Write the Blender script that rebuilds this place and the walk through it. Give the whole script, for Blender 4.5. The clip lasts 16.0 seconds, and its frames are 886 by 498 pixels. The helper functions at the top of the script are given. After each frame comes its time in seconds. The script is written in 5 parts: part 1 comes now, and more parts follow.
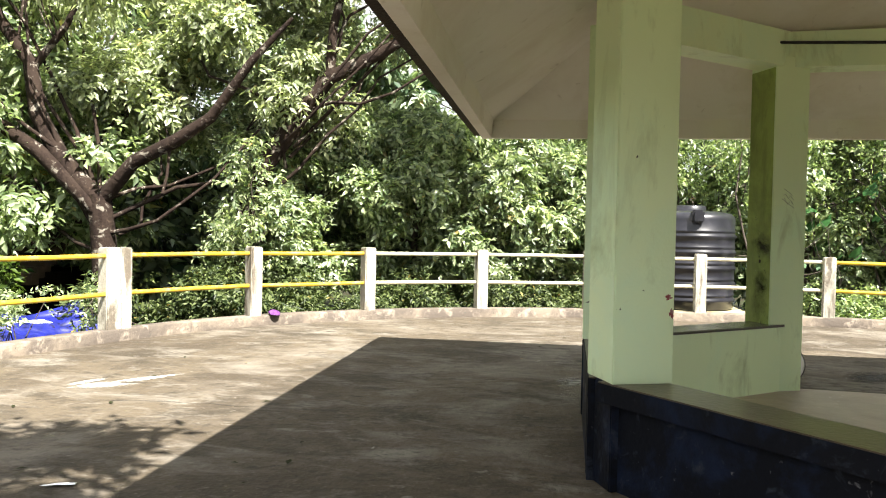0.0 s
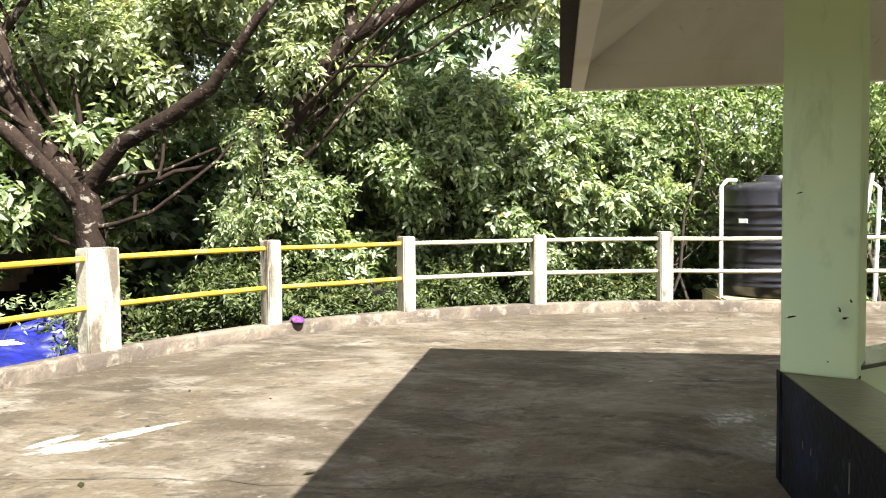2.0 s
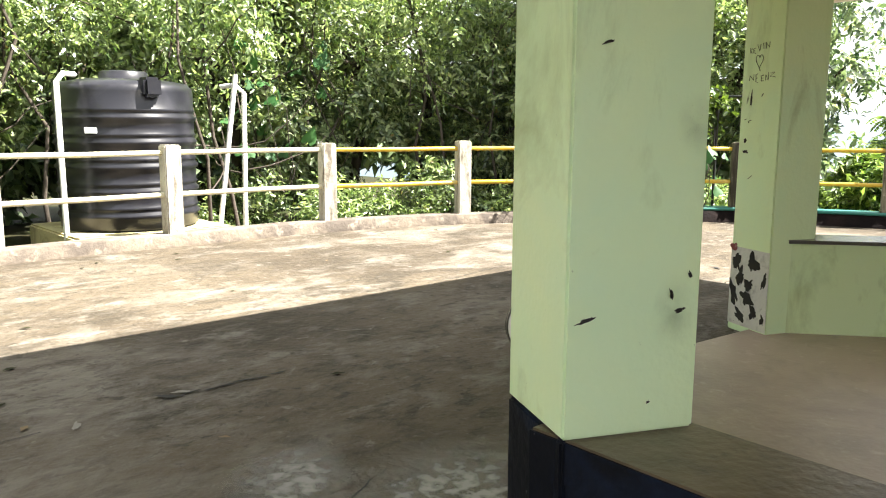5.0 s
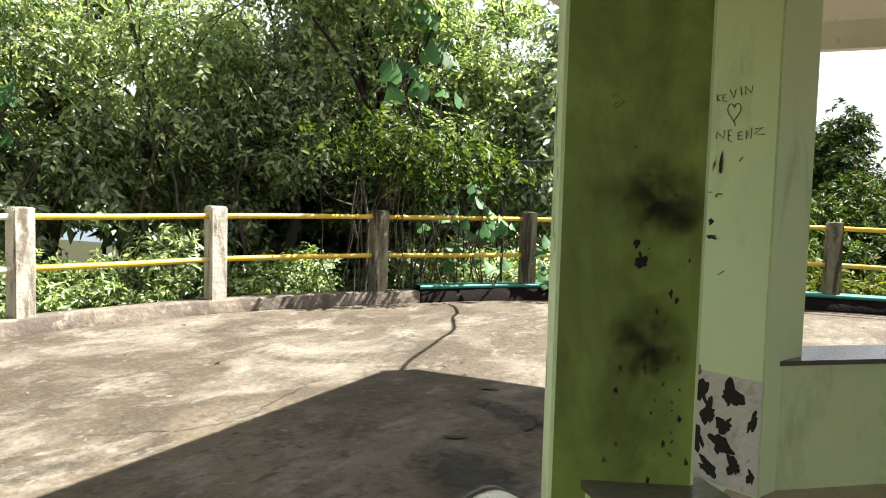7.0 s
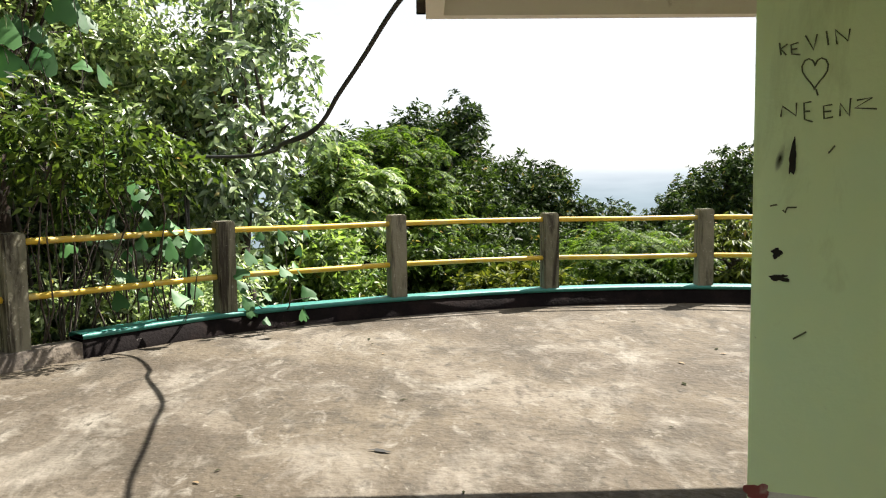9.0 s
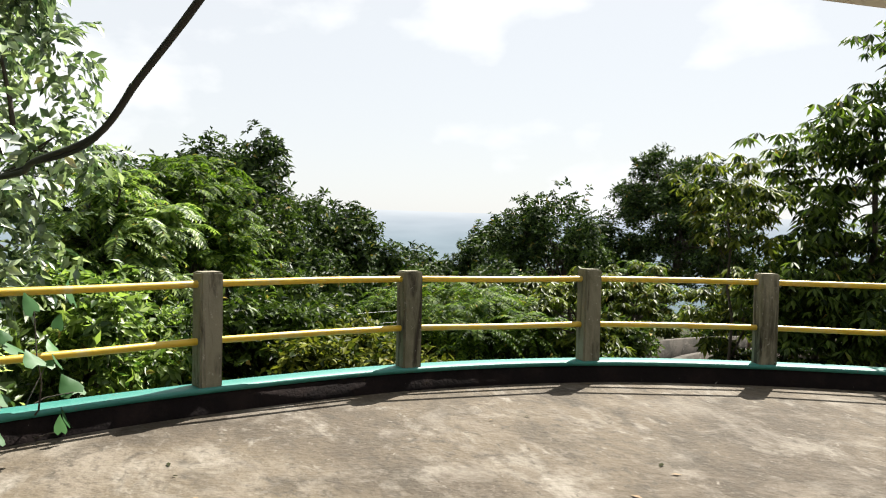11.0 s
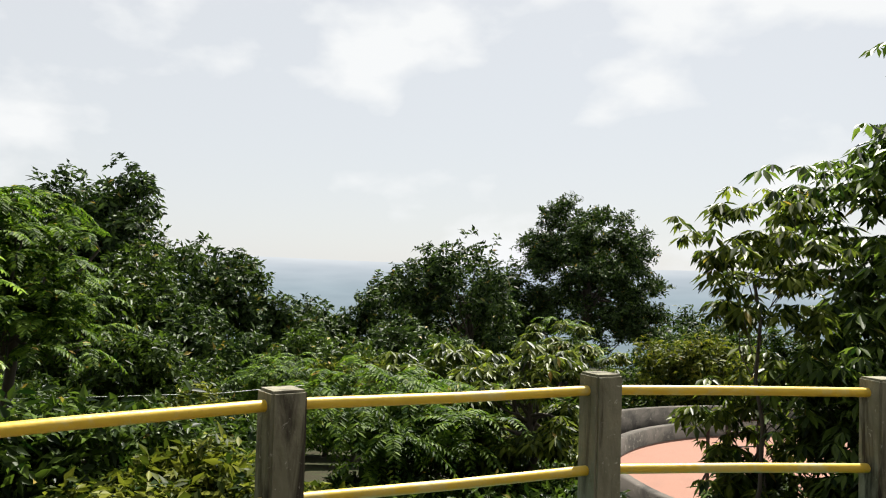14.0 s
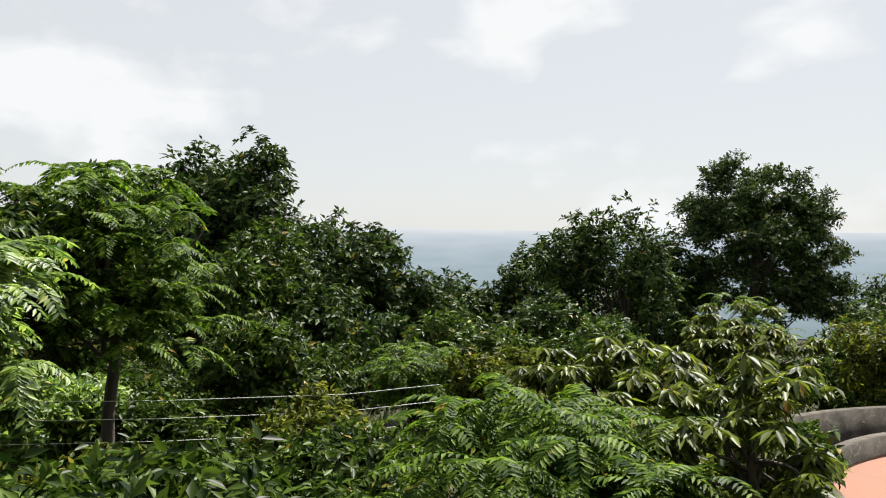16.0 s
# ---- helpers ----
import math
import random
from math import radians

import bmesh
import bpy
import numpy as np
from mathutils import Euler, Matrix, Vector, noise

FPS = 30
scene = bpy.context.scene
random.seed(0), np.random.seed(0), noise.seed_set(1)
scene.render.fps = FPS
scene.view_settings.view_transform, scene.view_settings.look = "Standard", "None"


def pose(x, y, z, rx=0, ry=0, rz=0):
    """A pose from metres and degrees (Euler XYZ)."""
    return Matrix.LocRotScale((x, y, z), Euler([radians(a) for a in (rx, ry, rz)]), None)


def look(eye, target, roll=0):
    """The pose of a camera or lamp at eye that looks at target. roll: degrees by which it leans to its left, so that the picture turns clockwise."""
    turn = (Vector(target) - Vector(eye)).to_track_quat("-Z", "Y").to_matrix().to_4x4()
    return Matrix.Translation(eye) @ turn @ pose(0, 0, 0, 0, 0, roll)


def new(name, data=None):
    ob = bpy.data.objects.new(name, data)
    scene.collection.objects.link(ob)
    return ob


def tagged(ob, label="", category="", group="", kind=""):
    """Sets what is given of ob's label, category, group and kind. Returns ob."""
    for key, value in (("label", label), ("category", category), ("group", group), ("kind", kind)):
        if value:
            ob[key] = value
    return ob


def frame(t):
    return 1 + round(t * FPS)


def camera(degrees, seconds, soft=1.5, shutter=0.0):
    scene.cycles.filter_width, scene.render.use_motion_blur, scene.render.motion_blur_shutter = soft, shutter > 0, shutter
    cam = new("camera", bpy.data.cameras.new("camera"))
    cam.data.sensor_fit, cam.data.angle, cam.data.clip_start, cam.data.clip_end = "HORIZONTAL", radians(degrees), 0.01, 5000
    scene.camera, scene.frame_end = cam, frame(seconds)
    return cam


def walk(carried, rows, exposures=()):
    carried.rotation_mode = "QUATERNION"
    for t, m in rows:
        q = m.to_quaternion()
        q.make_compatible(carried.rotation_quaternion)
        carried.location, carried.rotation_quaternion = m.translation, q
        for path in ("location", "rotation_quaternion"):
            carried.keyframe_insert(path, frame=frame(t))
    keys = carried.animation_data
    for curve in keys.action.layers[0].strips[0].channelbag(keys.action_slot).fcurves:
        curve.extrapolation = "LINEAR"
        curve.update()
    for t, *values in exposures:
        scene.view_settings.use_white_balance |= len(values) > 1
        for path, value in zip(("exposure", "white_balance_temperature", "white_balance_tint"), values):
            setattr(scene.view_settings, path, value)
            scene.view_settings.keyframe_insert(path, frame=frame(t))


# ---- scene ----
cam = camera(59.0, 16.0, 1.1)
PATH = [
    (0, (0.441, 1.006, 1.263), (0.174, 2.987, 1.216), 1.2),
    (0.5, (0.275, 1.406, 1.261), (-0.114, 3.368, 1.24), 1.6),
    (1, (0.092, 1.851, 1.272), (-0.344, 3.803, 1.239), 0.9),
    (1.5, (-0.091, 2.291, 1.27), (-0.582, 4.229, 1.236), 0.2),
    (2, (-0.356, 2.733, 1.288), (-0.634, 4.711, 1.193), -0.5),
    (2.4, (-0.49, 3.073, 1.265), (-0.556, 5.064, 1.088), -2.0),
    (2.5, (-0.511, 3.171, 1.265), (-0.528, 5.161, 1.067), -1.8),
    (3, (-0.592, 3.649, 1.259), (-0.291, 5.602, 0.952), -1.8),
    (3.5, (-0.71, 4.123, 1.24), (-0.024, 5.955, 0.822), -1.1),
    (4, (-0.723, 4.603, 1.201), (0.225, 6.312, 0.776), 1.1),
    (4.5, (-0.685, 5.076, 1.193), (0.487, 6.654, 0.824), 0.5),
    (7, (0.411, 7.275, 1.207), (2.204, 8.148, 1.061), 1.6),
    (7.5, (0.735, 7.703, 1.242), (2.641, 8.278, 1.057), 0.8),
    (8, (1.111, 8.031, 1.27), (3.074, 8.378, 1.1), 1.2),
    (8.5, (1.456, 8.341, 1.289), (3.447, 8.439, 1.119), -0.1),
    (9, (1.852, 8.594, 1.294), (3.845, 8.528, 1.132), -0.7),
    (9.5, (2.296, 8.761, 1.345), (4.278, 8.526, 1.202), 0.4),
    (10, (2.767, 8.87, 1.348), (4.716, 8.447, 1.21), 1.0),
    (10.2, (2.982, 8.88, 1.353), (4.922, 8.41, 1.231), 1.1),
    (12.3, (5.206, 8.632, 1.421), (7.041, 7.835, 1.431), 1.5),
    (12.5, (5.411, 8.562, 1.439), (7.226, 7.722, 1.459), 1.7),
    (13, (5.843, 8.337, 1.432), (7.642, 7.465, 1.481), 2.1),
    (13.5, (6.328, 8.146, 1.459), (8.132, 7.285, 1.519), 2.1),
    (14, (6.798, 7.989, 1.485), (8.613, 7.152, 1.557), 1.6),
    (14.5, (7.215, 7.787, 1.512), (9.07, 7.045, 1.598), 1.1),
    (15, (7.586, 7.662, 1.501), (9.461, 6.973, 1.591), 0.5),
    (15.5, (8.600, 7.345, 1.600), (10.513, 6.764, 1.652), 0.5),
    (16, (9.020, 7.220, 1.620), (10.958, 6.724, 1.606), 0.5),
]
EXPOSURES = [(0, 2.35), (2.5, 2.2), (3.0, 2.3), (3.5, 2.6), (4.0, 2.85), (4.5, 2.85), (5.8, 2.5), (7.2, 2.3), (8, 2.35), (9, 1.9), (10.2, 1.75), (12.3, 1.55), (14.5, 1.48), (16, 1.48)]
walk(cam, [(t, look(eye, target, roll)) for t, eye, target, roll in PATH], EXPOSURES)

# ---------------------------------------------------------------- light
SUN_AZ = math.atan2(-0.515, 0.475)          # towards the sun, about the z axis from +x
SUN_EL = radians(55)
sun_way = Vector((math.cos(SUN_EL) * math.cos(SUN_AZ), math.cos(SUN_EL) * math.sin(SUN_AZ), math.sin(SUN_EL)))
sun = new("sun", bpy.data.lights.new("sun", "SUN"))
sun.data.energy, sun.data.angle, sun.data.color = 5.0, radians(0.55), (1.0, 0.955, 0.87)
sun.matrix_world = look(sun_way * 50, (0, 0, 0))

world = bpy.data.worlds.new("world")
scene.world = world
world.use_nodes = True
wn, wl = world.node_tree.nodes, world.node_tree.links
wn.clear()
w_out, w_bg = wn.new("ShaderNodeOutputWorld"), wn.new("ShaderNodeBackground")
w_sky, w_cloud, w_mix = wn.new("ShaderNodeTexSky"), wn.new("ShaderNodeTexNoise"), wn.new("ShaderNodeMixRGB")
w_sky.sky_type, w_sky.sun_disc = "NISHITA", False
w_sky.sun_elevation, w_sky.sun_rotation = SUN_EL, math.pi / 2 - SUN_AZ
w_sky.dust_density = 1.0
w_map, w_co, w_ramp = wn.new("ShaderNodeMapping"), wn.new("ShaderNodeTexCoord"), wn.new("ShaderNodeValToRGB")
w_map.inputs["Scale"].default_value = (1.0, 1.0, 1.9)
w_cloud.inputs["Scale"].default_value, w_cloud.inputs["Detail"].default_value = 3.8, 8.0
w_cloud.inputs["Roughness"].default_value = 0.48
w_ramp.color_ramp.elements[0].position, w_ramp.color_ramp.elements[1].position = 0.515, 0.61
w_ramp.color_ramp.elements[0].color, w_ramp.color_ramp.elements[1].color = (0.72, 0.72, 0.72, 1), (1, 1, 1, 1)
w_mix.inputs[2].default_value = (12.4, 12.6, 12.7, 1)
wl.new(w_co.outputs["Generated"], w_map.inputs["Vector"])
wl.new(w_map.outputs[0], w_cloud.inputs["Vector"])
wl.new(w_cloud.outputs["Fac"], w_ramp.inputs[0])
wl.new(w_ramp.outputs[0], w_mix.inputs[0])
wl.new(w_sky.outputs[0], w_mix.inputs[1])
wl.new(w_mix.outputs[0], w_bg.inputs[0])
w_bg.inputs[1].default_value = 0.027
wl.new(w_bg.outputs[0], w_out.inputs[0])


# ---------------------------------------------------------------- materials
def material(name, base, rough=0.7, metal=0.0, spots=(), bump=0.0, bump_scale=40.0, spec=0.5, island=0.0):
    """Principled material: base colour, then layers (scale, low, high, colour, stretch) mixed in through noise, and fine relief."""
    m = bpy.data.materials.new(name)
    m.use_nodes = True
    n, l = m.node_tree.nodes, m.node_tree.links
    p = n["Principled BSDF"]
    p.inputs["Roughness"].default_value, p.inputs["Metallic"].default_value = rough, metal
    p.inputs["Specular IOR Level"].default_value = spec
    co = n.new("ShaderNodeTexCoord")
    last = n.new("ShaderNodeRGB")
    last.outputs[0].default_value = (*base, 1)
    last = last.outputs[0]
    for scale, low, high, colour, stretch in spots:
        mp, nz, rp, mx = n.new("ShaderNodeMapping"), n.new("ShaderNodeTexNoise"), n.new("ShaderNodeMapRange"), n.new("ShaderNodeMixRGB")
        mp.inputs["Scale"].default_value = stretch
        mp.inputs["Location"].default_value = (scale * 1.7, scale * 0.3, scale)
        nz.inputs["Scale"].default_value, nz.inputs["Detail"].default_value, nz.inputs["Roughness"].default_value = scale, 9.0, 0.66
        nz.inputs["Distortion"].default_value = 0.5
        rp.inputs["From Min"].default_value, rp.inputs["From Max"].default_value = low, high
        mx.inputs[2].default_value = (*colour, 1)
        l.new(co.outputs["Object"], mp.inputs[0])
        l.new(mp.outputs[0], nz.inputs["Vector"])
        l.new(nz.outputs["Fac"], rp.inputs["Value"])
        l.new(rp.outputs[0], mx.inputs[0])
        l.new(last, mx.inputs[1])
        last = mx.outputs[0]
    if island:
        g, hs, rp = n.new("ShaderNodeNewGeometry"), n.new("ShaderNodeHueSaturation"), n.new("ShaderNodeMapRange")
        rp.inputs["To Min"].default_value, rp.inputs["To Max"].default_value = 1 - island, 1 + island
        l.new(g.outputs["Random Per Island"], rp.inputs["Value"])
        l.new(rp.outputs[0], hs.inputs["Value"])
        l.new(last, hs.inputs["Color"])
        last = hs.outputs[0]
    l.new(last, p.inputs["Base Color"])
    if bump:
        nz, bp = n.new("ShaderNodeTexNoise"), n.new("ShaderNodeBump")
        nz.inputs["Scale"].default_value, nz.inputs["Detail"].default_value = bump_scale, 10.0
        bp.inputs["Strength"].default_value, bp.inputs["Distance"].default_value = bump, 0.02
        l.new(co.outputs["Object"], nz.inputs["Vector"])
        l.new(nz.outputs["Fac"], bp.inputs["Height"])
        l.new(bp.outputs[0], p.inputs["Normal"])
    return m


def leaf_material(name, dark, light, gloss=0.5, glow=0.25, shine=0.22):
    """Leaves: colour varies from leaf to leaf, light shines through, waxy gloss on top."""
    m = bpy.data.materials.new(name)
    m.use_nodes = True
    n, l = m.node_tree.nodes, m.node_tree.links
    p, out = n["Principled BSDF"], n["Material Output"]
    g, rp = n.new("ShaderNodeNewGeometry"), n.new("ShaderNodeValToRGB")
    e = rp.color_ramp.elements
    e[0].color, e[1].color = (*dark, 1), (*light, 1)
    mid = e.new(0.55)
    mid.color = (*[(a * 0.6 + b * 0.4) for a, b in zip(dark, light)], 1)
    odd = e.new(0.985)
    odd.color = (*light, 1)
    e[len(e) - 1].color = (0.30, 0.20, 0.05, 1)
    l.new(g.outputs["Random Per Island"], rp.inputs[0])
    tr, mx = n.new("ShaderNodeBsdfTranslucent"), n.new("ShaderNodeMixShader")
    l.new(rp.outputs[0], p.inputs["Base Color"])
    br = n.new("ShaderNodeMixRGB")
    br.blend_type = "MULTIPLY"
    br.inputs[0].default_value = 1.0
    br.inputs[2].default_value = (1.30, 1.38, 0.85, 1)
    l.new(rp.outputs[0], br.inputs[1])
    l.new(br.outputs[0], tr.inputs["Color"])
    p.inputs["Roughness"].default_value = gloss
    p.inputs["Specular IOR Level"].default_value = shine
    mx.inputs[0].default_value = glow
    l.new(p.outputs[0], mx.inputs[1])
    l.new(tr.outputs[0], mx.inputs[2])
    l.new(mx.outputs[0], out.inputs["Surface"])
    return m


FLAT = (1, 1, 1)
M_FLOOR = material("terrace_concrete", (0.086, 0.068, 0.046), 0.88, spec=0.3, spots=[
    (0.28, 0.46, 0.58, (0.050, 0.038, 0.025), FLAT), (0.45, 0.50, 0.66, (0.132, 0.111, 0.086), (1, 1.3, 1)),
    (1.3, 0.50, 0.66, (0.037, 0.029, 0.019), (1, 1.5, 1)), (1.1, 0.55, 0.70, (0.168, 0.150, 0.124), (1, 1.7, 1)), (3.1, 0.58, 0.72, (0.176, 0.158, 0.132), (1, 1.9, 1)),
    (4.3, 0.54, 0.70, (0.043, 0.034, 0.024), (1, 1.5, 1)), (16.0, 0.57, 0.70, (0.036, 0.029, 0.021), FLAT), (9.0, 0.62, 0.70, (0.168, 0.150, 0.124), (1, 1.4, 1)), (6.5, 0.55, 0.66, (0.042, 0.034, 0.024), (1, 1.5, 1)), (0.9, 0.53, 0.80, (0.185, 0.163, 0.134), (1, 1.4, 1)), (2.2, 0.57, 0.80, (0.180, 0.158, 0.131), (1, 1.6, 1)), (40.0, 0.58, 0.74, (0.144, 0.125, 0.101), FLAT)], bump=1.0, bump_scale=20)
M_INFLOOR = material("pavilion_cement_floor", (0.37, 0.29, 0.23), 0.45, spots=[
    (0.9, 0.45, 0.66, (0.25, 0.19, 0.15), FLAT), (5.0, 0.52, 0.68, (0.30, 0.24, 0.19), FLAT), (14.0, 0.58, 0.75, (0.46, 0.38, 0.31), FLAT)], bump=0.12, bump_scale=35)
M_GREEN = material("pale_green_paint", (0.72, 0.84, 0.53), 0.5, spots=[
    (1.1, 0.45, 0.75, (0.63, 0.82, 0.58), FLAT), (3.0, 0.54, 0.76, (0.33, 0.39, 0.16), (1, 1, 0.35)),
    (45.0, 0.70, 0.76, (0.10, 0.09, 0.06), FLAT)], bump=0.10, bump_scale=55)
M_CREAM = material("cream_soffit_paint", (0.80, 0.755, 0.68), 0.75, spots=[
    (0.8, 0.48, 0.75, (0.64, 0.57, 0.47), FLAT), (7.0, 0.62, 0.78, (0.46, 0.40, 0.33), FLAT)], bump=0.08, bump_scale=40)
# brown this dark also holds the shade on the outer eaves
M_FASCIA = material("shade_brown_fascia", (0.030, 0.020, 0.016), 0.8, spec=0.2, spots=[(4.0, 0.5, 0.7, (0.016, 0.012, 0.010), (1, 1, 0.3)), (22.0, 0.6, 0.72, (0.07, 0.05, 0.04), FLAT)], bump=0.3)
M_BLACK = material("worn_black_paint", (0.006, 0.007, 0.011), 0.6, spec=0.10, spots=[
    (2.0, 0.48, 0.62, (0.010, 0.016, 0.036), FLAT), (5.0, 0.58, 0.68, (0.030, 0.036, 0.050), FLAT), (14.0, 0.66, 0.72, (0.13, 0.13, 0.14), FLAT), (50.0, 0.72, 0.75, (0.42, 0.42, 0.42), FLAT)], bump=0.2, bump_scale=30)
M_LEDGE = material("worn_olive_cement_ledge", (0.085, 0.062, 0.040), 0.33, spots=[
    (2.2, 0.48, 0.7, (0.140, 0.105, 0.070), FLAT), (12.0, 0.55, 0.68, (0.05, 0.036, 0.026), FLAT)], bump=0.15, bump_scale=40)
M_SILL = material("dark_polished_sill", (0.105, 0.095, 0.085), 0.22, spots=[(4.0, 0.5, 0.75, (0.06, 0.05, 0.045), FLAT)], bump=0.15)
M_POST = material("weathered_white_post", (0.45, 0.43, 0.36), 0.85, spots=[
    (2.5, 0.46, 0.66, (0.33, 0.31, 0.26), (1, 1, 0.5)), (6.0, 0.50, 0.62, (0.12, 0.10, 0.075), (1, 1, 0.2)), (28.0, 0.57, 0.70, (0.22, 0.17, 0.12), FLAT)], bump=0.35, bump_scale=30)
M_GREYPOST = material("mossy_grey_post", (0.20, 0.185, 0.135), 0.9, spec=0.2, spots=[
    (2.5, 0.46, 0.64, (0.115, 0.110, 0.072), (1, 1, 0.4)), (7.0, 0.50, 0.62, (0.035, 0.030, 0.022), (1, 1, 0.16)), (28.0, 0.62, 0.72, (0.42, 0.40, 0.34), FLAT)], bump=0.35, bump_scale=30)
M_KERB = material("stained_concrete_kerb", (0.155, 0.125, 0.095), 0.9, spots=[
    (1.6, 0.41, 0.55, (0.075, 0.060, 0.048), FLAT), (7.0, 0.52, 0.68, (0.24, 0.20, 0.16), FLAT), (30.0, 0.6, 0.7, (0.05, 0.05, 0.04), FLAT)], bump=0.5, bump_scale=25)
M_DARKKERB = material("near_black_concrete", (0.008, 0.006, 0.006), 0.9, spec=0.08, spots=[
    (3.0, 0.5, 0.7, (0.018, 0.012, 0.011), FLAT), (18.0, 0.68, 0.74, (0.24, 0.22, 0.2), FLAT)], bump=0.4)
M_TEAL = material("teal_kerb_paint", (0.018, 0.150, 0.122), 0.5, spots=[(5.0, 0.52, 0.72, (0.02, 0.14, 0.125), FLAT), (25.0, 0.62, 0.7, (0.10, 0.09, 0.08), FLAT)], bump=0.2)
M_YELLOW = material("yellow_rail_paint", (0.52, 0.345, 0.025), 0.38, spots=[(6.0, 0.50, 0.66, (0.46, 0.36, 0.12), FLAT), (40.0, 0.66, 0.74, (0.16, 0.10, 0.05), FLAT)], bump=0.1)
M_CREAMRAIL = material("cream_rail_paint", (0.62, 0.58, 0.42), 0.5, spots=[(6.0, 0.55, 0.75, (0.60, 0.52, 0.22), FLAT), (40.0, 0.64, 0.74, (0.25, 0.2, 0.14), FLAT)], bump=0.1)
M_TANK = material("black_polyethylene", (0.011, 0.011, 0.015), 0.30, spots=[(3.0, 0.5, 0.8, (0.035, 0.034, 0.042), FLAT)], bump=0.04)
M_PAD = material("cream_washed_masonry", (0.46, 0.40, 0.22), 0.85, spots=[(3.0, 0.5, 0.68, (0.22, 0.18, 0.10), FLAT), (20.0, 0.58, 0.7, (0.55, 0.50, 0.36), FLAT)], bump=0.3)
M_PVC = material("white_pvc", (0.66, 0.66, 0.62), 0.45, spots=[(4.0, 0.5, 0.8, (0.45, 0.45, 0.40), FLAT)])
M_CABLE = material("black_rubber", (0.012, 0.012, 0.012), 0.6)
M_BARK = material("rough_brown_bark", (0.026, 0.018, 0.014), 0.95, spec=0.1, spots=[
    (5.0, 0.48, 0.66, (0.012, 0.008, 0.007), (1, 1, 0.4)), (6.5, 0.57, 0.62, (0.17, 0.15, 0.125), FLAT), (16.0, 0.60, 0.70, (0.06, 0.042, 0.03), FLAT)], bump=0.9, bump_scale=18)
M_STEM = material("thin_grey_bark", (0.050, 0.039, 0.029), 0.9, spots=[(6.0, 0.5, 0.7, (0.06, 0.045, 0.035), (1, 1, 0.4))], bump=0.5)
M_SOIL = material("leaf_littered_soil", (0.022, 0.020, 0.010), 0.95, spec=0.1, spots=[
    (1.5, 0.45, 0.65, (0.022, 0.034, 0.010), FLAT), (9.0, 0.55, 0.7, (0.055, 0.040, 0.022), FLAT)], bump=0.8, bump_scale=12)
M_ORANGE = material("orange_earth_paving", (0.195, 0.088, 0.056), 0.9, spots=[(1.2, 0.5, 0.75, (0.165, 0.078, 0.050), FLAT), (12.0, 0.6, 0.75, (0.22, 0.12, 0.075), FLAT)], bump=0.3)
M_OLDWALL = material("mossy_old_wall", (0.085, 0.074, 0.062), 0.9, spec=0.2, spots=[(1.8, 0.45, 0.6, (0.035, 0.032, 0.026), FLAT), (9.0, 0.56, 0.7, (0.14, 0.125, 0.105), FLAT)], bump=0.4)
M_RUST = material("dark_rusty_iron", (0.05, 0.035, 0.03), 0.7, metal=0.6, bump=0.2)
M_TILE = material("red_clay_roof_tiles", (0.05, 0.030, 0.021), 0.85, spots=[(3.0, 0.5, 0.7, (0.09, 0.05, 0.035), FLAT)], bump=0.3)
M_TARP = material("blue_tarpaulin", (0.005, 0.009, 0.11), 0.45, spots=[(3.0, 0.50, 0.62, (0.009, 0.013, 0.21), FLAT), (5.0, 0.58, 0.66, (0.003, 0.004, 0.03), FLAT)], bump=0.6, bump_scale=6)
M_WHITECLOTH = material("white_plastic_sheet", (0.7, 0.72, 0.75), 0.5, bump=0.4, bump_scale=10)
M_PURPLE = material("purple_cloth", (0.09, 0.018, 0.12), 0.7, bump=0.5, bump_scale=20)
M_SPLASH = material("white_paint_splash", (0.78, 0.77, 0.73), 0.8, spots=[(9.0, 0.52, 0.62, (0.36, 0.30, 0.23), FLAT)])
M_DRYLEAF = material("dry_brown_leaf", (0.16, 0.105, 0.05), 0.8, spots=[(30.0, 0.5, 0.7, (0.09, 0.055, 0.03), FLAT)])
M_SOOT = material("burnt_black", (0.02, 0.018, 0.016), 0.9)
M_SMUDGE = bpy.data.materials.new("soot_smudge")
M_SMUDGE.use_nodes = True
sn, sl = M_SMUDGE.node_tree.nodes, M_SMUDGE.node_tree.links
sn["Principled BSDF"].inputs["Base Color"].default_value = (0.022, 0.019, 0.012, 1)
sn["Principled BSDF"].inputs["Roughness"].default_value = 0.9
s_co, s_len, s_rng, s_nz, s_mul = sn.new("ShaderNodeTexCoord"), sn.new("ShaderNodeVectorMath"), sn.new("ShaderNodeMapRange"), sn.new("ShaderNodeTexNoise"), sn.new("ShaderNodeMath")
s_len.operation, s_mul.operation = "LENGTH", "MULTIPLY"
s_map = sn.new("ShaderNodeMapping")
s_map.inputs["Location"].default_value = (-1, -1, 0)
s_map.inputs["Scale"].default_value = (2, 2, 0)
s_nz.inputs["Scale"].default_value, s_nz.inputs["Detail"].default_value = 17, 10
s_rng.inputs["From Min"].default_value, s_rng.inputs["From Max"].default_value = 0.95, 0.1
sl.new(s_co.outputs["Generated"], s_map.inputs[0])
sl.new(s_map.outputs[0], s_len.inputs[0])
sl.new(s_len.outputs["Value"], s_rng.inputs["Value"])
sl.new(s_co.outputs["Object"], s_nz.inputs["Vector"])
s_c = sn.new("ShaderNodeMapRange")
s_c.inputs["From Min"].default_value, s_c.inputs["From Max"].default_value = 0.32, 0.62
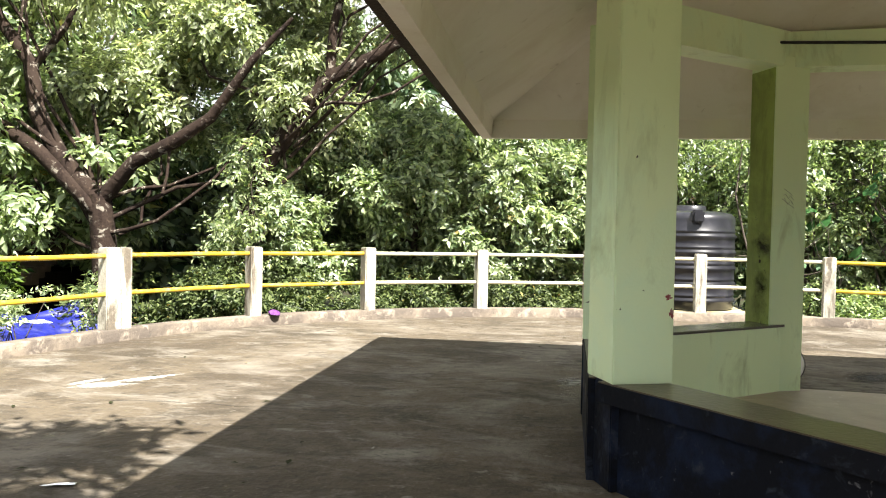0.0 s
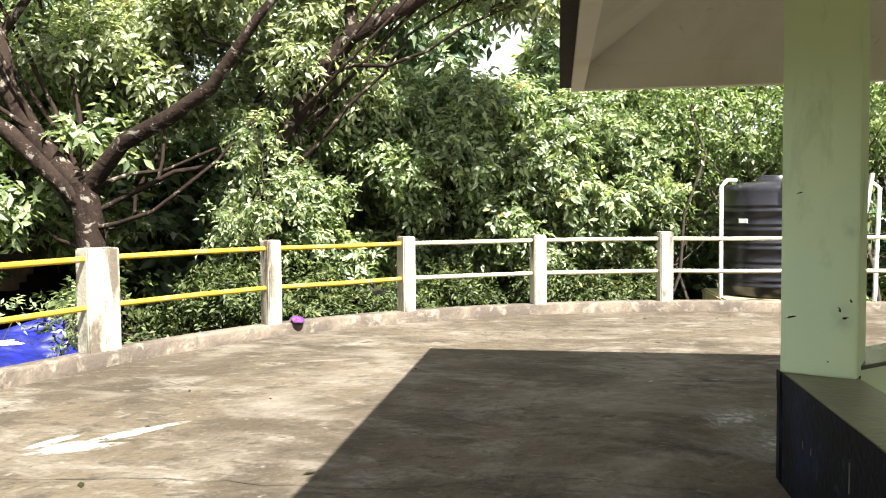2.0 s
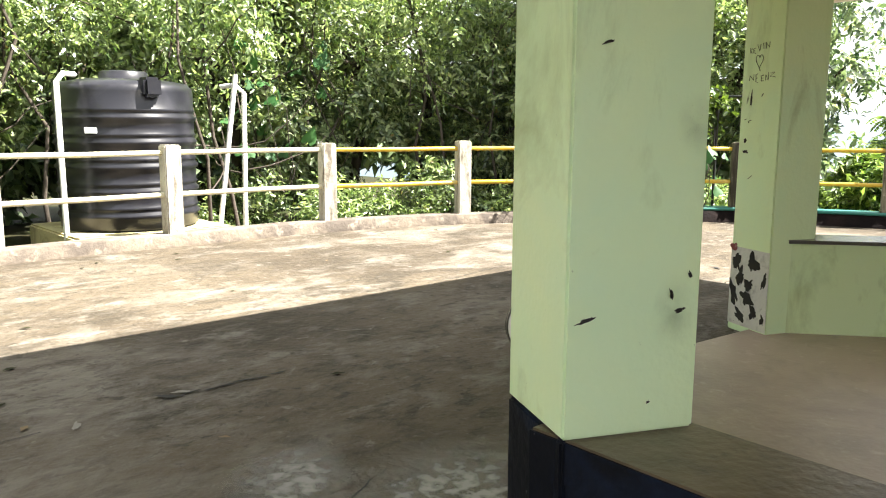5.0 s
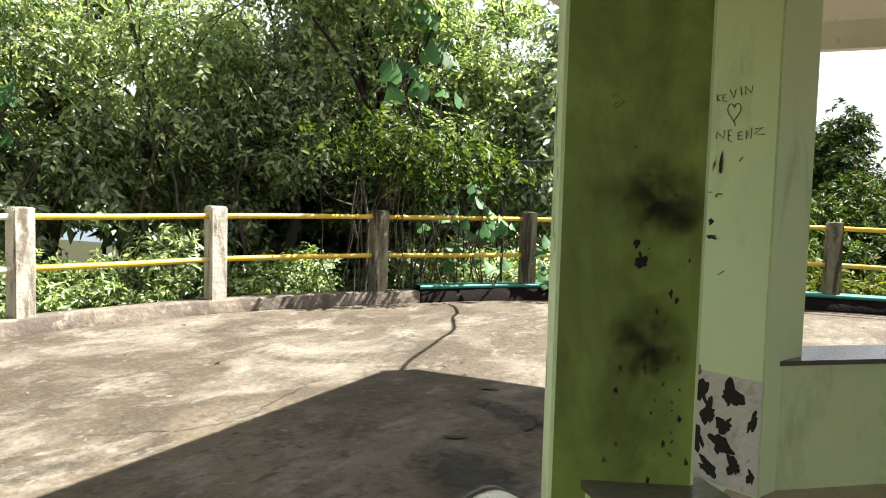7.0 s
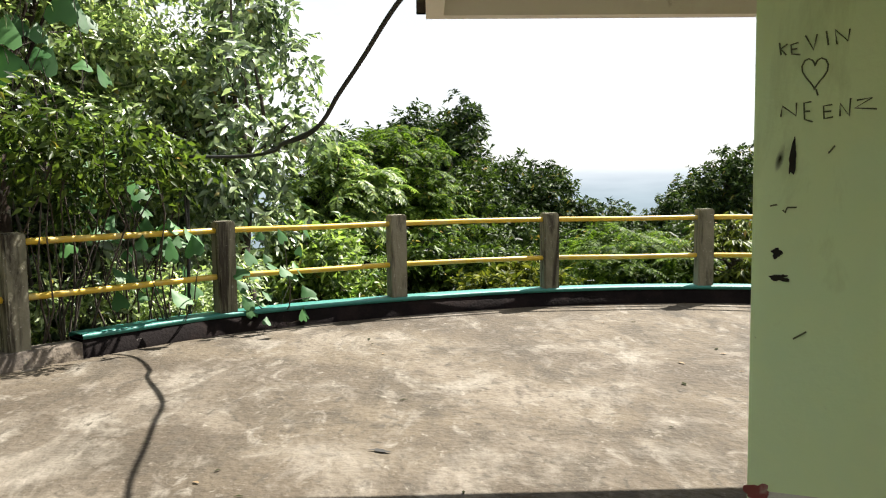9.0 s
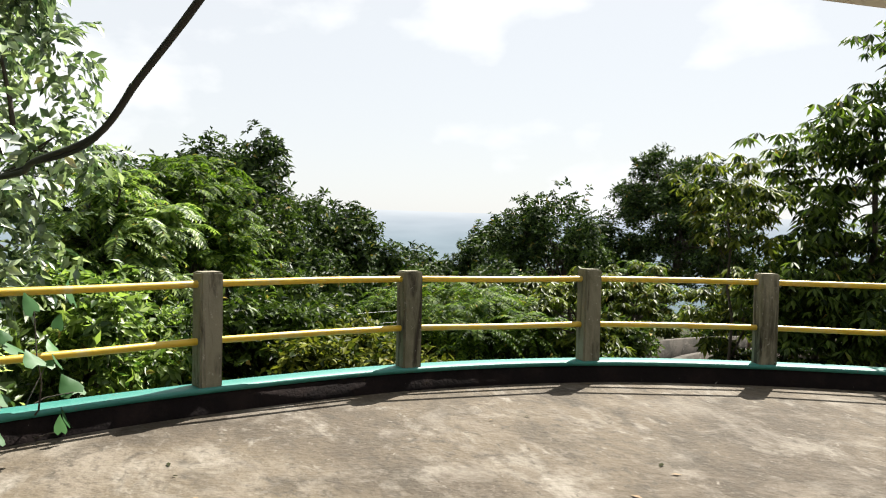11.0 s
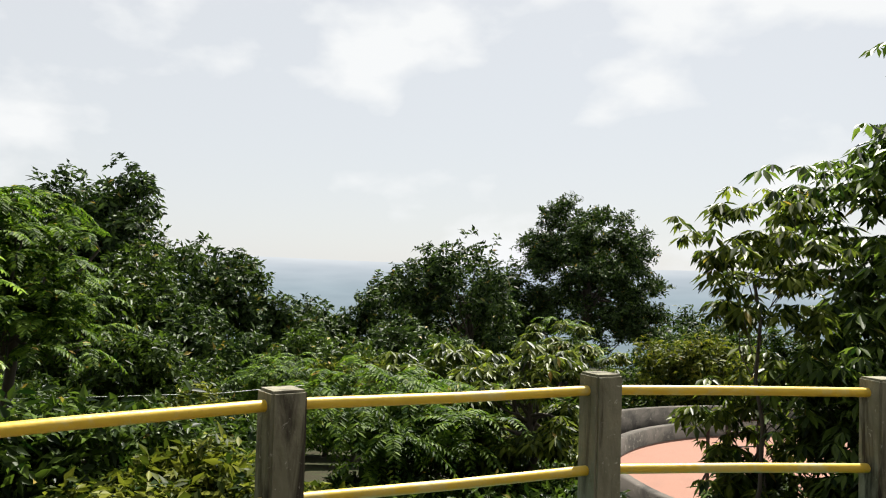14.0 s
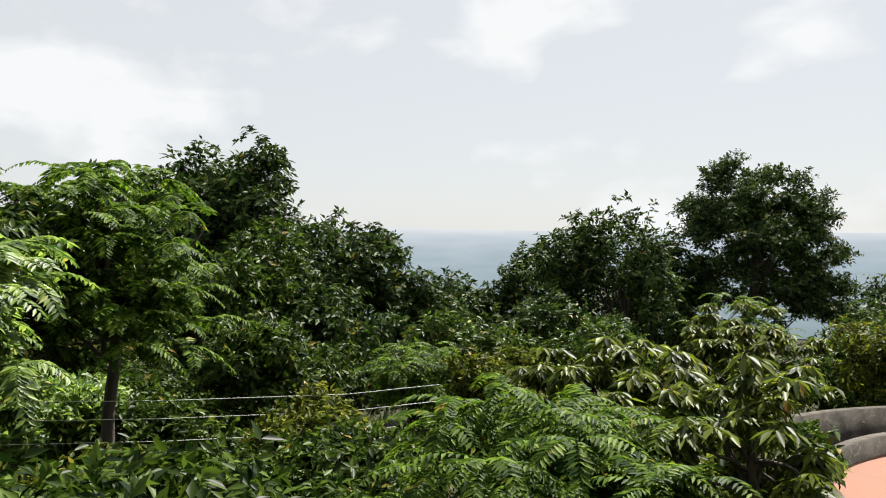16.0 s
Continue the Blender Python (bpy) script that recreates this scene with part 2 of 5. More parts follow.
sl.new(s_nz.outputs["Fac"], s_c.inputs["Value"])
sl.new(s_rng.outputs[0], s_mul.inputs[0])
sl.new(s_c.outputs[0], s_mul.inputs[1])
sl.new(s_mul.outputs[0], sn["Principled BSDF"].inputs["Alpha"])
M_FAINT = M_SMUDGE.copy()
for node in M_FAINT.node_tree.nodes:
    if node.type == "MAP_RANGE" and node.inputs["From Min"].default_value > 0.9:
        node.inputs["To Max"].default_value = 0.22
M_PATCH = material("pale_bare_cement", (0.19, 0.175, 0.15), 0.8, spots=[(6.0, 0.50, 0.62, (0.13, 0.115, 0.09), FLAT), (20.0, 0.55, 0.66, (0.25, 0.23, 0.20), FLAT)], bump=0.3)
M_PATCHY = M_SMUDGE.copy()
M_PATCHY.name = "pale_worn_cement"
M_PATCHY.node_tree.nodes["Principled BSDF"].inputs["Base Color"].default_value = (0.27, 0.255, 0.23, 1)
for node in M_PATCHY.node_tree.nodes:
    if node.type == "MAP_RANGE" and node.inputs["From Min"].default_value > 0.9:
        node.inputs["To Max"].default_value = 1.3
def worn_like(name, colour, most):
    """A ragged stain that fades out towards its rim."""
    m = M_SMUDGE.copy()
    m.name = name
    m.node_tree.nodes["Principled BSDF"].inputs["Base Color"].default_value = (*colour, 1)
    for node in m.node_tree.nodes:
        if node.type == "MAP_RANGE" and node.inputs["From Min"].default_value > 0.9:
            node.inputs["To Max"].default_value = most
    return m


M_DAMP = worn_like("dark_damp_floor", (0.020, 0.017, 0.013), 1.7)
M_WHITEWASH = worn_like("streaky_white_paint", (0.60, 0.59, 0.55), 1.25)
# olive for one pillar face: dirt, with the shade on it mixed in
M_GRIMESHADE = material("grime_and_shade_olive", (0.31, 0.41, 0.095), 0.5, spots=[
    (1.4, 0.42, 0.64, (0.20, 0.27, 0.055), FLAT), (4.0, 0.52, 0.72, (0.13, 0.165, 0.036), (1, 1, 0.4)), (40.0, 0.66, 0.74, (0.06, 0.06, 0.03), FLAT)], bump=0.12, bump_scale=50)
M_SCRATCH = material("faint_scratch", (0.27, 0.33, 0.19), 0.7)
M_INK = material("black_marker_ink", (0.09, 0.11, 0.06), 0.8)
M_PEEL = material("exposed_whitewash", (0.62, 0.60, 0.58), 0.85, spots=[(12.0, 0.55, 0.68, (0.42, 0.40, 0.40), FLAT), (40, 0.62, 0.7, (0.2, 0.16, 0.15), FLAT)], bump=0.4)
M_RED = material("old_red_paint", (0.22, 0.05, 0.05), 0.7, spots=[(14.0, 0.5, 0.7, (0.4, 0.3, 0.28), FLAT)])
L_TREE = leaf_material("drooping_tree_leaf", (0.095, 0.125, 0.055), (0.54, 0.58, 0.36), gloss=0.40, glow=0.50, shine=0.95)
L_LIGHT = leaf_material("pale_green_leaf", (0.075, 0.120, 0.050), (0.52, 0.59, 0.34), gloss=0.40, glow=0.46, shine=0.95)
L_DARK = leaf_material("dark_green_leaf", (0.024, 0.062, 0.026), (0.38, 0.46, 0.27), gloss=0.40, glow=0.32, shine=0.95)
L_SLENDER = leaf_material("long_dark_leaf", (0.006, 0.018, 0.004), (0.110, 0.160, 0.028), gloss=0.4, glow=0.38, shine=0.14)
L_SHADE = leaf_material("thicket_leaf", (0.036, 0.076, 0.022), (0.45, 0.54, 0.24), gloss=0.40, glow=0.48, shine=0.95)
# darker leaf whose colour carries the shade beneath the trees
L_UNDER = leaf_material("shaded_undergrowth_leaf", (0.010, 0.022, 0.006), (0.150, 0.185, 0.070), gloss=0.45, glow=0.3, shine=0.25)
L_LEAFY = leaf_material("sunny_slope_leaf", (0.022, 0.058, 0.010), (0.26, 0.35, 0.085), gloss=0.42, glow=0.45, shine=0.3)
L_MID = leaf_material("mid_green_leaf", (0.050, 0.090, 0.036), (0.48, 0.54, 0.30), gloss=0.40, glow=0.44, shine=0.95)
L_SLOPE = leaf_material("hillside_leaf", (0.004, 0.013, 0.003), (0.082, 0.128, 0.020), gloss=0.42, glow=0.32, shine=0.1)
L_FERN = leaf_material("feathery_leaf", (0.010, 0.032, 0.004), (0.130, 0.200, 0.023), gloss=0.5, glow=0.4, shine=0.08)
L_YELLOW = leaf_material("yellowing_leaf", (0.008, 0.022, 0.004), (0.165, 0.175, 0.024), gloss=0.5, glow=0.34, shine=0.08)
L_VINE = leaf_material("heart_vine_leaf", (0.03, 0.09, 0.028), (0.07, 0.17, 0.05), gloss=0.5)
L_TIPS = leaf_material("yellow_tipped_leaf", (0.008, 0.022, 0.004), (0.145, 0.172, 0.025), gloss=0.42, glow=0.42, shine=0.12)
L_FAR = leaf_material("far_tree_leaf", (0.004, 0.013, 0.004), (0.070, 0.110, 0.026), gloss=0.5, glow=0.22, shine=0.1)


# ---------------------------------------------------------------- mesh helpers
def part(name, bm, mat, parent=None, label=""):
    """Link a bmesh as one mesh object, under a thing or a part."""
    me = bpy.data.meshes.new(name)
    bm.to_mesh(me)
    bm.free()
    me.materials.append(mat)
    ob = new(name, me)
    if parent:
        ob.parent = parent
    return tagged(ob, label)


def raw(name, verts, faces, mat, parent=None, label="", smooth=False):
    """Link plain arrays as one mesh; faces all have the same number of corners."""
    verts, faces = np.asarray(verts, dtype=np.float32), np.asarray(faces, dtype=np.int32)
    me = bpy.data.meshes.new(name)
    k = faces.shape[1]
    me.vertices.add(len(verts))
    me.vertices.foreach_set("co", verts.ravel())
    me.loops.add(faces.size)
    me.loops.foreach_set("vertex_index", faces.ravel())
    me.polygons.add(len(faces))
    me.polygons.foreach_set("loop_start", np.arange(0, faces.size, k, dtype=np.int32))
    if smooth:
        me.polygons.foreach_set("use_smooth", np.ones(len(faces), dtype=bool))
    me.update(calc_edges=True)
    me.materials.append(mat)
    ob = new(name, me)
    if parent:
        ob.parent = parent
    return tagged(ob, label)


def thing(name, place, label, category, group="", kind=""):
    ob = new(name)
    ob.empty_display_size = 0.1
    ob.location = place
    return tagged(ob, label, category, group, kind)


def box(bm, lo, hi, m=None, bevel=0.0):
    """A box with softened edges, added to bm."""
    got = bmesh.ops.create_cube(bm, size=1.0)["verts"]
    c, s = [(a + b) / 2 for a, b in zip(lo, hi)], [b - a for a, b in zip(lo, hi)]
    bmesh.ops.scale(bm, vec=s, verts=got)
    bmesh.ops.translate(bm, vec=c, verts=got)
    if bevel:
        edges = list({e for v in got for e in v.link_edges})
        got = bmesh.ops.bevel(bm, geom=edges, offset=bevel, segments=2, affect="EDGES")["verts"]
    if m is not None:
        bmesh.ops.transform(bm, matrix=m, verts=got)
    return bm


def prism(bm, outline, z0, z1):
    """An upright prism over a plan outline."""
    low = [bm.verts.new((x, y, z0)) for x, y in outline]
    high = [bm.verts.new((x, y, z1)) for x, y in outline]
    n = len(outline)
    bm.faces.new(low[::-1])
    bm.faces.new(high)
    for i in range(n):
        bm.faces.new((low[i], low[(i + 1) % n], high[(i + 1) % n], high[i]))
    return bm


def soften(bm, width, segments=2):
    sharp = [e for e in bm.edges if len(e.link_faces) == 2 and e.calc_face_angle(0) > 0.5]
    bmesh.ops.bevel(bm, geom=sharp, offset=width, segments=segments, affect="EDGES")
    return bm


def tube(points, radii, sides=10, caps=True):
    """Vertices and quads of a tapering tube along points."""
    pts = [Vector(p) for p in points]
    verts, faces = [], []
    side = None
    for i, p in enumerate(pts):
        way = (pts[min(i + 1, len(pts) - 1)] - pts[max(i - 1, 0)]).normalized()
        if side is None:
            side = way.orthogonal().normalized()
        side = (side - way * side.dot(way)).normalized()
        up = way.cross(side)
        for k in range(sides):
            a = 2 * math.pi * k / sides
            verts.append(p + (side * math.cos(a) + up * math.sin(a)) * radii[i])
    for i in range(len(pts) - 1):
        for k in range(sides):
            faces.append((i * sides + k, i * sides + (k + 1) % sides, (i + 1) * sides + (k + 1) % sides, (i + 1) * sides + k))
    return verts, faces


def tubes(runs, sides=10):
    verts, faces = [], []
    for points, radii in runs:
        v, f = tube(points, radii, sides)
        faces += [tuple(i + len(verts) for i in q) for q in f]
        verts += v
    return verts, faces


def tube_part(name, points, radius, mat, parent=None, label="", sides=10):
    radii = radius if isinstance(radius, (list, tuple)) else [radius] * len(points)
    v, f = tube(points, radii, sides)
    ob = raw(name, [tuple(p) for p in v], f, mat, parent, label, smooth=True)
    return ob


def lathe(name, profile, mat, parent=None, label="", sides=48):
    """A turned body from (radius, height) pairs."""
    verts = [(r * math.cos(2 * math.pi * k / sides), r * math.sin(2 * math.pi * k / sides), z) for r, z in profile for k in range(sides)]
    faces = [(i * sides + k, i * sides + (k + 1) % sides, (i + 1) * sides + (k + 1) % sides, (i + 1) * sides + k) for i in range(len(profile) - 1) for k in range(sides)]
    return raw(name, verts, faces, mat, parent, label, smooth=True)


def spline(points, steps=8):
    """A smooth curve through points (Catmull-Rom)."""
    p = [Vector(q) for q in points]
    p = [p[0] * 2 - p[1]] + p + [p[-1] * 2 - p[-2]]
    out = []
    for i in range(1, len(p) - 2):
        for k in range(steps):
            t = k / steps
            out.append(0.5 * (2 * p[i] + (p[i + 1] - p[i - 1]) * t + (2 * p[i - 1] - 5 * p[i] + 4 * p[i + 1] - p[i + 2]) * t * t + (3 * p[i] - p[i - 1] - 3 * p[i + 1] + p[i + 2]) * t ** 3))
    return out + [p[-2]]


# ---------------------------------------------------------------- foliage
rng = np.random.default_rng(7)


def unit(v):
    return v / np.maximum(np.linalg.norm(v, axis=1, keepdims=True), 1e-6)


def foliage(clumps, twigs, leaves, leaf, width=0.42, droop=0.35, twig=0.32, shell=0.55, splay=0.9):
    """Leaves as folded blades along short twigs, twigs spread through round clumps (x, y, z, rx, ry, rz).
    Returns vertices and quads."""
    clumps = np.asarray(clumps, dtype=float)
    weight = (clumps[:, 3] * clumps[:, 4] * clumps[:, 5]) ** (2 / 3)
    which = rng.choice(len(clumps), size=twigs, p=weight / weight.sum())
    c = clumps[which]
    d = unit(rng.normal(size=(twigs, 3)) * (1, 1, 0.9) + (0, 0, 0.15))
    reach = rng.uniform(shell, 1.0, (twigs, 1)) * rng.uniform(0.85, 1.15, (twigs, 1))
    base = c[:, :3] + d * reach * c[:, 3:]
    way = unit(d * 0.9 + rng.normal(size=(twigs, 3)) * 0.6 + (0, 0, -droop))
    side = unit(np.cross(way, rng.normal(size=(twigs, 3)) * 0.5 + (0, 0, 1.0)))
    n = twigs * leaves
    s = np.tile(np.linspace(0.15, 1.0, leaves), twigs)[:, None]
    way, side, base = np.repeat(way, leaves, 0), np.repeat(side, leaves, 0), np.repeat(base, leaves, 0)
    hand = np.where(np.tile(np.arange(leaves) % 2, twigs)[:, None] == 0, 1.0, -1.0)
    root = base + way * s * twig + np.array((0, 0, -1)) * (s ** 2) * twig * droop * 0.6
    aim = unit(way * rng.uniform(0.25, 0.9, (n, 1)) + side * hand * splay + rng.normal(size=(n, 3)) * 0.35 + (0, 0, -droop))
    face = np.repeat(d, leaves, 0) * 0.75 + (0, 0, 0.55) + rng.normal(size=(n, 3)) * 0.42
    flat = unit(face - aim * (face * aim).sum(axis=1, keepdims=True))
    wide = np.cross(aim, flat)
    size = leaf * rng.uniform(0.6, 1.25, (n, 1))
    half = size * width * 0.5
    a = root
    b = root + aim * size * 0.42 + wide * half + flat * half * 0.35
    t = root + aim * size - flat * size * 0.12
    e = root + aim * size * 0.42 - wide * half + flat * half * 0.35
    verts = np.stack([a, b, t, e], axis=1).reshape(-1, 3)
    idx = np.arange(n)[:, None] * 4
    # two triangles that fold along the midrib
    faces = np.concatenate([idx + (0, 1, 2), idx + (0, 2, 3)], axis=1).reshape(-1, 3)
    return verts, faces


def blades(root, aim, face, size, width):
    """Folded leaf blades from roots, aims, facing directions and lengths."""
    n = len(root)
    flat = unit(face - aim * (face * aim).sum(axis=1, keepdims=True))
    wide = np.cross(aim, flat)
    half = size * width * 0.5
    b = root + aim * size * 0.45 + wide * half + flat * half * 0.30
    e = root + aim * size * 0.45 - wide * half + flat * half * 0.30
    tip = root + aim * size - flat * size * 0.10
    verts = np.stack([root, b, tip, e], axis=1).reshape(-1, 3)
    idx = np.arange(n)[:, None] * 4
    return verts, np.concatenate([idx + (0, 1, 2), idx + (0, 2, 3)], axis=1).reshape(-1, 3)


def fronds(spots, per, pairs, length, leaf, droop=0.9, width=0.34):
    """Arching feather leaves: whorls of ribs at the spots, each with pairs of leaflets along it."""
    spots = np.asarray(spots, dtype=float)[:, :3]
    n = len(spots) * per
    a = rng.uniform(0, 2 * np.pi, n)
    up = rng.uniform(0.05, 0.75, n)
    out = np.stack([np.cos(a), np.sin(a), np.zeros(n)], 1)
    base = np.repeat(spots, per, 0)
    size = length * rng.uniform(0.6, 1.15, (n, 1))
    s = np.tile(np.repeat(np.linspace(0.12, 1.0, pairs), 2), n)[:, None]
    m = pairs * 2
    hand = np.tile(np.array([1.0, -1.0]), n * pairs)[:, None]
    out, base, size, up = [np.repeat(q, m, 0) for q in (out, base, size, up[:, None])]
    z = np.array((0, 0, 1.0))
    root = base + (out * s + z * (up * s - droop * 0.75 * s ** 2)) * size
    way = unit(out + z * (up - droop * 1.5 * s))
    side = np.cross(way, z)
    face = np.cross(side, way)
    aim = unit(side * hand + way * 0.42 - z * 0.18 + rng.normal(size=root.shape) * 0.08)
    long = leaf * (1.15 - 0.75 * np.abs(s - 0.45)) * rng.uniform(0.85, 1.1, (len(s), 1))
    return blades(root, aim, face + rng.normal(size=root.shape) * 0.12, long, width)


def whorls(clumps, per, count, leaf, droop=0.7, width=0.34):
    """Leaves that hang in rosettes from the twig tips."""
    clumps = np.asarray(clumps, dtype=float)
    c = np.repeat(clumps, per, 0)
    n = len(c)
    tip = c[:, :3] + unit(rng.normal(size=(n, 3)) * (1, 1, 0.6)) * c[:, 3:] * rng.uniform(0.3, 1.0, (n, 1))
    a = (np.tile(np.arange(count) * 2 * np.pi / count, n) + np.repeat(rng.uniform(0, 6.28, n), count) + rng.normal(size=n * count) * 0.18)[:, None]
    out = np.concatenate([np.cos(a), np.sin(a), np.zeros_like(a)], 1)
    tip = np.repeat(tip, count, 0)
    size = np.repeat(leaf * rng.uniform(0.7, 1.2, (n, 1)), count, 0) * rng.uniform(0.8, 1.1, (n * count, 1))
    dr = droop * rng.uniform(0.3, 1.5, (n * count, 1))
    aim = unit(out - np.array((0, 0, 1.0)) * dr + rng.normal(size=out.shape) * 0.12)
    face = out * 0.5 * dr + np.array((0, 0, 1.0)) + rng.normal(size=out.shape) * 0.15
    return blades(tip + out * size * 0.12, aim, face, size, width)


def limb(start, end, r0, r1, bend=0.25, steps=6):
    """A crooked, tapering branch: its points and radii."""
    a, b = np.array(start, float), np.array(end, float)
    length = np.linalg.norm(b - a)
    off = rng.normal(size=3) * length * bend * 0.5
    pts = []
    for i in range(steps + 1):
        t = i / steps
        pts.append(tuple(a + (b - a) * t + off * math.sin(math.pi * t) * 0.6 + rng.normal(size=3) * length * 0.018 * (0 < i < steps)))
    return pts, [r0 + (r1 - r0) * (i / steps) for i in range(steps + 1)]


def tree(name, place, label, mat, clumps, twigs, leaves, leaf, trunk_to, r, limbs=7, group="", bark=None, category="tree", runs=None, thin=1.0, leafage=None, **kw):
    """A tree: tapered trunk with limbs that reach its clumps, and a crown of leaves. Clumps are given from its foot."""
    t = thing(name, place, label, category, group)
    top = trunk_to
    wood = [limb((0, 0, -0.6), top, r, r * 0.62, 0.10)] if runs is None else list(runs)
    order = rng.permutation(len(clumps))[:limbs]
    for i in order:
        cx, cy, cz, rx, ry, rz = clumps[i]
        s = np.array(top) * rng.uniform(0.62, 1.0)
        wood.append(limb(s, (cx, cy, cz), r * 0.36 * thin, r * 0.07, 0.4))
        for k in range(3):
            q = rng.normal(size=3) * (rx, ry, rz) * 0.5
            wood.append(limb((cx * 0.75 + s[0] * 0.25, cy * 0.75 + s[1] * 0.25, cz * 0.75 + s[2] * 0.25), (cx + q[0], cy + q[1], cz + q[2]), r * 0.12 * thin, r * 0.03, 0.12, 4))
    v, f = tubes(wood, 8)
    raw("trunk", [tuple(p) for p in v], f, bark or M_BARK, t, smooth=True)
    v, f = leafage or foliage(clumps, twigs, leaves, leaf, **kw)
    raw("crown", v, f, mat, t)
    return t


def mass(n, centre, spread, size, squash=0.8):
    """n clumps strewn round centre within spread, each of about size."""
    out = []
    for _ in range(n):
        d = rng.uniform(-1, 1, 3)
        s = size * rng.uniform(0.7, 1.25)
        out.append((*(np.array(centre) + d * spread), s, s, s * squash))
    return out


def crown(n, centre, rx, ry, rz, pad, low=-0.55, squash=0.6, fill=0.62):
    """Leaf pads spread over the outside of a crown, with gaps between them."""
    out = []
    while len(out) < n:
        v = unit(rng.normal(size=(1, 3)))[0]
        if v[2] < low:
            continue
        s = rng.uniform(fill, 1.0)
        p = pad * rng.uniform(0.65, 1.3)
        out.append((centre[0] + v[0] * rx * s, centre[1] + v[1] * ry * s, centre[2] + v[2] * rz * s, p, p, p * squash))
    return out


# ---------------------------------------------------------------- terrace
CX, CY = 2.9, 5.7
POSTS = [(-4.70, 5.75), (-4.69, 7.10), (-4.15, 9.00), (-3.28, 10.58), (-2.06, 11.75), (-0.54, 12.58), (1.06, 13.00), (2.68, 13.02), (4.46, 12.93),
         (6.12, 12.45), (7.60, 11.54), (8.88, 10.32), (9.68, 8.80), (10.16, 7.18), (10.18, 5.50), (9.70, 3.98), (8.92, 2.52)]
rest = []
for i in range(1, 12):
    a = math.atan2(2.52 - CY, 8.92 - CX) - i * radians(13.1)
    rest.append((CX + 6.9 * math.cos(a), CY + 6.9 * math.sin(a)))
ring = POSTS + [p for p in rest if not (p[0] < -3.6 and p[1] > 4.3)]
EDGE = spline([(x, y, 0) for x, y in ring] + [(POSTS[0][0], POSTS[0][1], 0)], 6)[:-1]


def swept(name, line, profile, mat, parent=None, label="", kind=""):
    """A bar of constant cross-section (offset to the right of travel, height) along a plan line."""
    line = [Vector(p) for p in line]
    verts, n = [], len(profile)
    for i, p in enumerate(line):
        way = (line[min(i + 1, len(line) - 1)] - line[max(i - 1, 0)]).normalized()
        side = Vector((way.y, -way.x, 0))
        verts += [tuple(p + side * o + Vector((0, 0, z))) for o, z in profile]
    faces = [(i * n + k, i * n + (k + 1) % n, (i + 1) * n + (k + 1) % n, (i + 1) * n + k) for i in range(len(line) - 1) for k in range(n)]
    ob = raw(name, verts, faces, mat, parent, label)
    return tagged(ob, kind=kind)


bm = bmesh.new()
prism(bm, [(p.x, p.y) for p in EDGE], -0.45, 0.0)
floor = part("floor", bm, M_FLOOR, None, "weathered sandy concrete terrace floor, stained and cracked")
tagged(floor, category="floor", kind="structure")

N_FIRST = 10                             # the post after which the kerb is painted teal
grey_line = spline([(x, y, 0) for x, y in POSTS[:N_FIRST + 1]], 8)
teal_line = spline([(x, y, 0) for x, y in POSTS[N_FIRST:]], 8)
grey_line += teal_line[1:3]
teal_line = teal_line[2:]
kerb = swept("kerb", grey_line, [(-0.10, -0.3), (-0.10, 0.115), (-0.085, 0.13), (0.085, 0.13), (0.10, 0.115), (0.10, -0.3)], M_KERB)
tagged(kerb, "stained raw concrete kerb under the railing", "kerb", kind="structure")
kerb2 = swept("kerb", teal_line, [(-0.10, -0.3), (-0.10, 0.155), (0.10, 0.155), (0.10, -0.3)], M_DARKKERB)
tagged(kerb2, "near-black concrete kerb with a teal painted top", "kerb", kind="structure")
swept("teal_cap", teal_line, [(-0.115, 0.150), (-0.115, 0.178), (-0.10, 0.188), (0.095, 0.188), (0.108, 0.178), (0.108, 0.150)], M_TEAL, kerb2, "worn teal painted cap")

# railing: every post and bar
railing = thing("railing", (CX, CY, 0), "round terrace railing of concrete posts and two painted pipe rails", "railing")


def post_mesh(bm, x, y, w, d, h, turn):
    m = Matrix.Translation((x, y, 0)) @ Matrix.Rotation(turn, 4, "Z")
    box(bm, (-w / 2, -d / 2, -0.1), (w / 2, d / 2, h), m, 0.012)


for i, (x, y) in enumerate(POSTS):
    a = math.atan2(y - CY, x - CX) + math.pi / 2
    grey = i >= N_FIRST
    bm = bmesh.new()
    if i == 2:
        for s, w in ((0.172, 0.165), (0.014, 0.140)):
            post_mesh(bm, x - CX + math.cos(a) * s, y - CY + math.sin(a) * s, w, 0.17, 1.0 + 0.008 * (s > 0), a)
    else:
        post_mesh(bm, x - CX, y - CY, 0.165, 0.165, 1.0 + 0.012 * math.sin(i * 2.3), a + 0.05 * math.sin(i * 5.1))
    part("post", bm, M_GREYPOST if grey else M_POST, railing, "grey mossy concrete post" if grey else "weathered whitewashed concrete post")
for i in range(len(POSTS) - 1):
    (x0, y0), (x1, y1) = POSTS[i], POSTS[i + 1]
    cream = 4 <= i <= 7
    for z in (0.92, 0.51):
        sag = 0.006 * math.sin(i * 3.7 + z)
        # the left bays are yellow, the middle ones bleached to cream
        tube_part("rail", [(x0 - CX, y0 - CY, z), ((x0 + x1) / 2 - CX, (y0 + y1) / 2 - CY, z + sag), (x1 - CX, y1 - CY, z)], 0.026,
                  M_CREAMRAIL if cream else M_YELLOW, railing, "bleached cream pipe" if cream else "yellow painted pipe", 10)

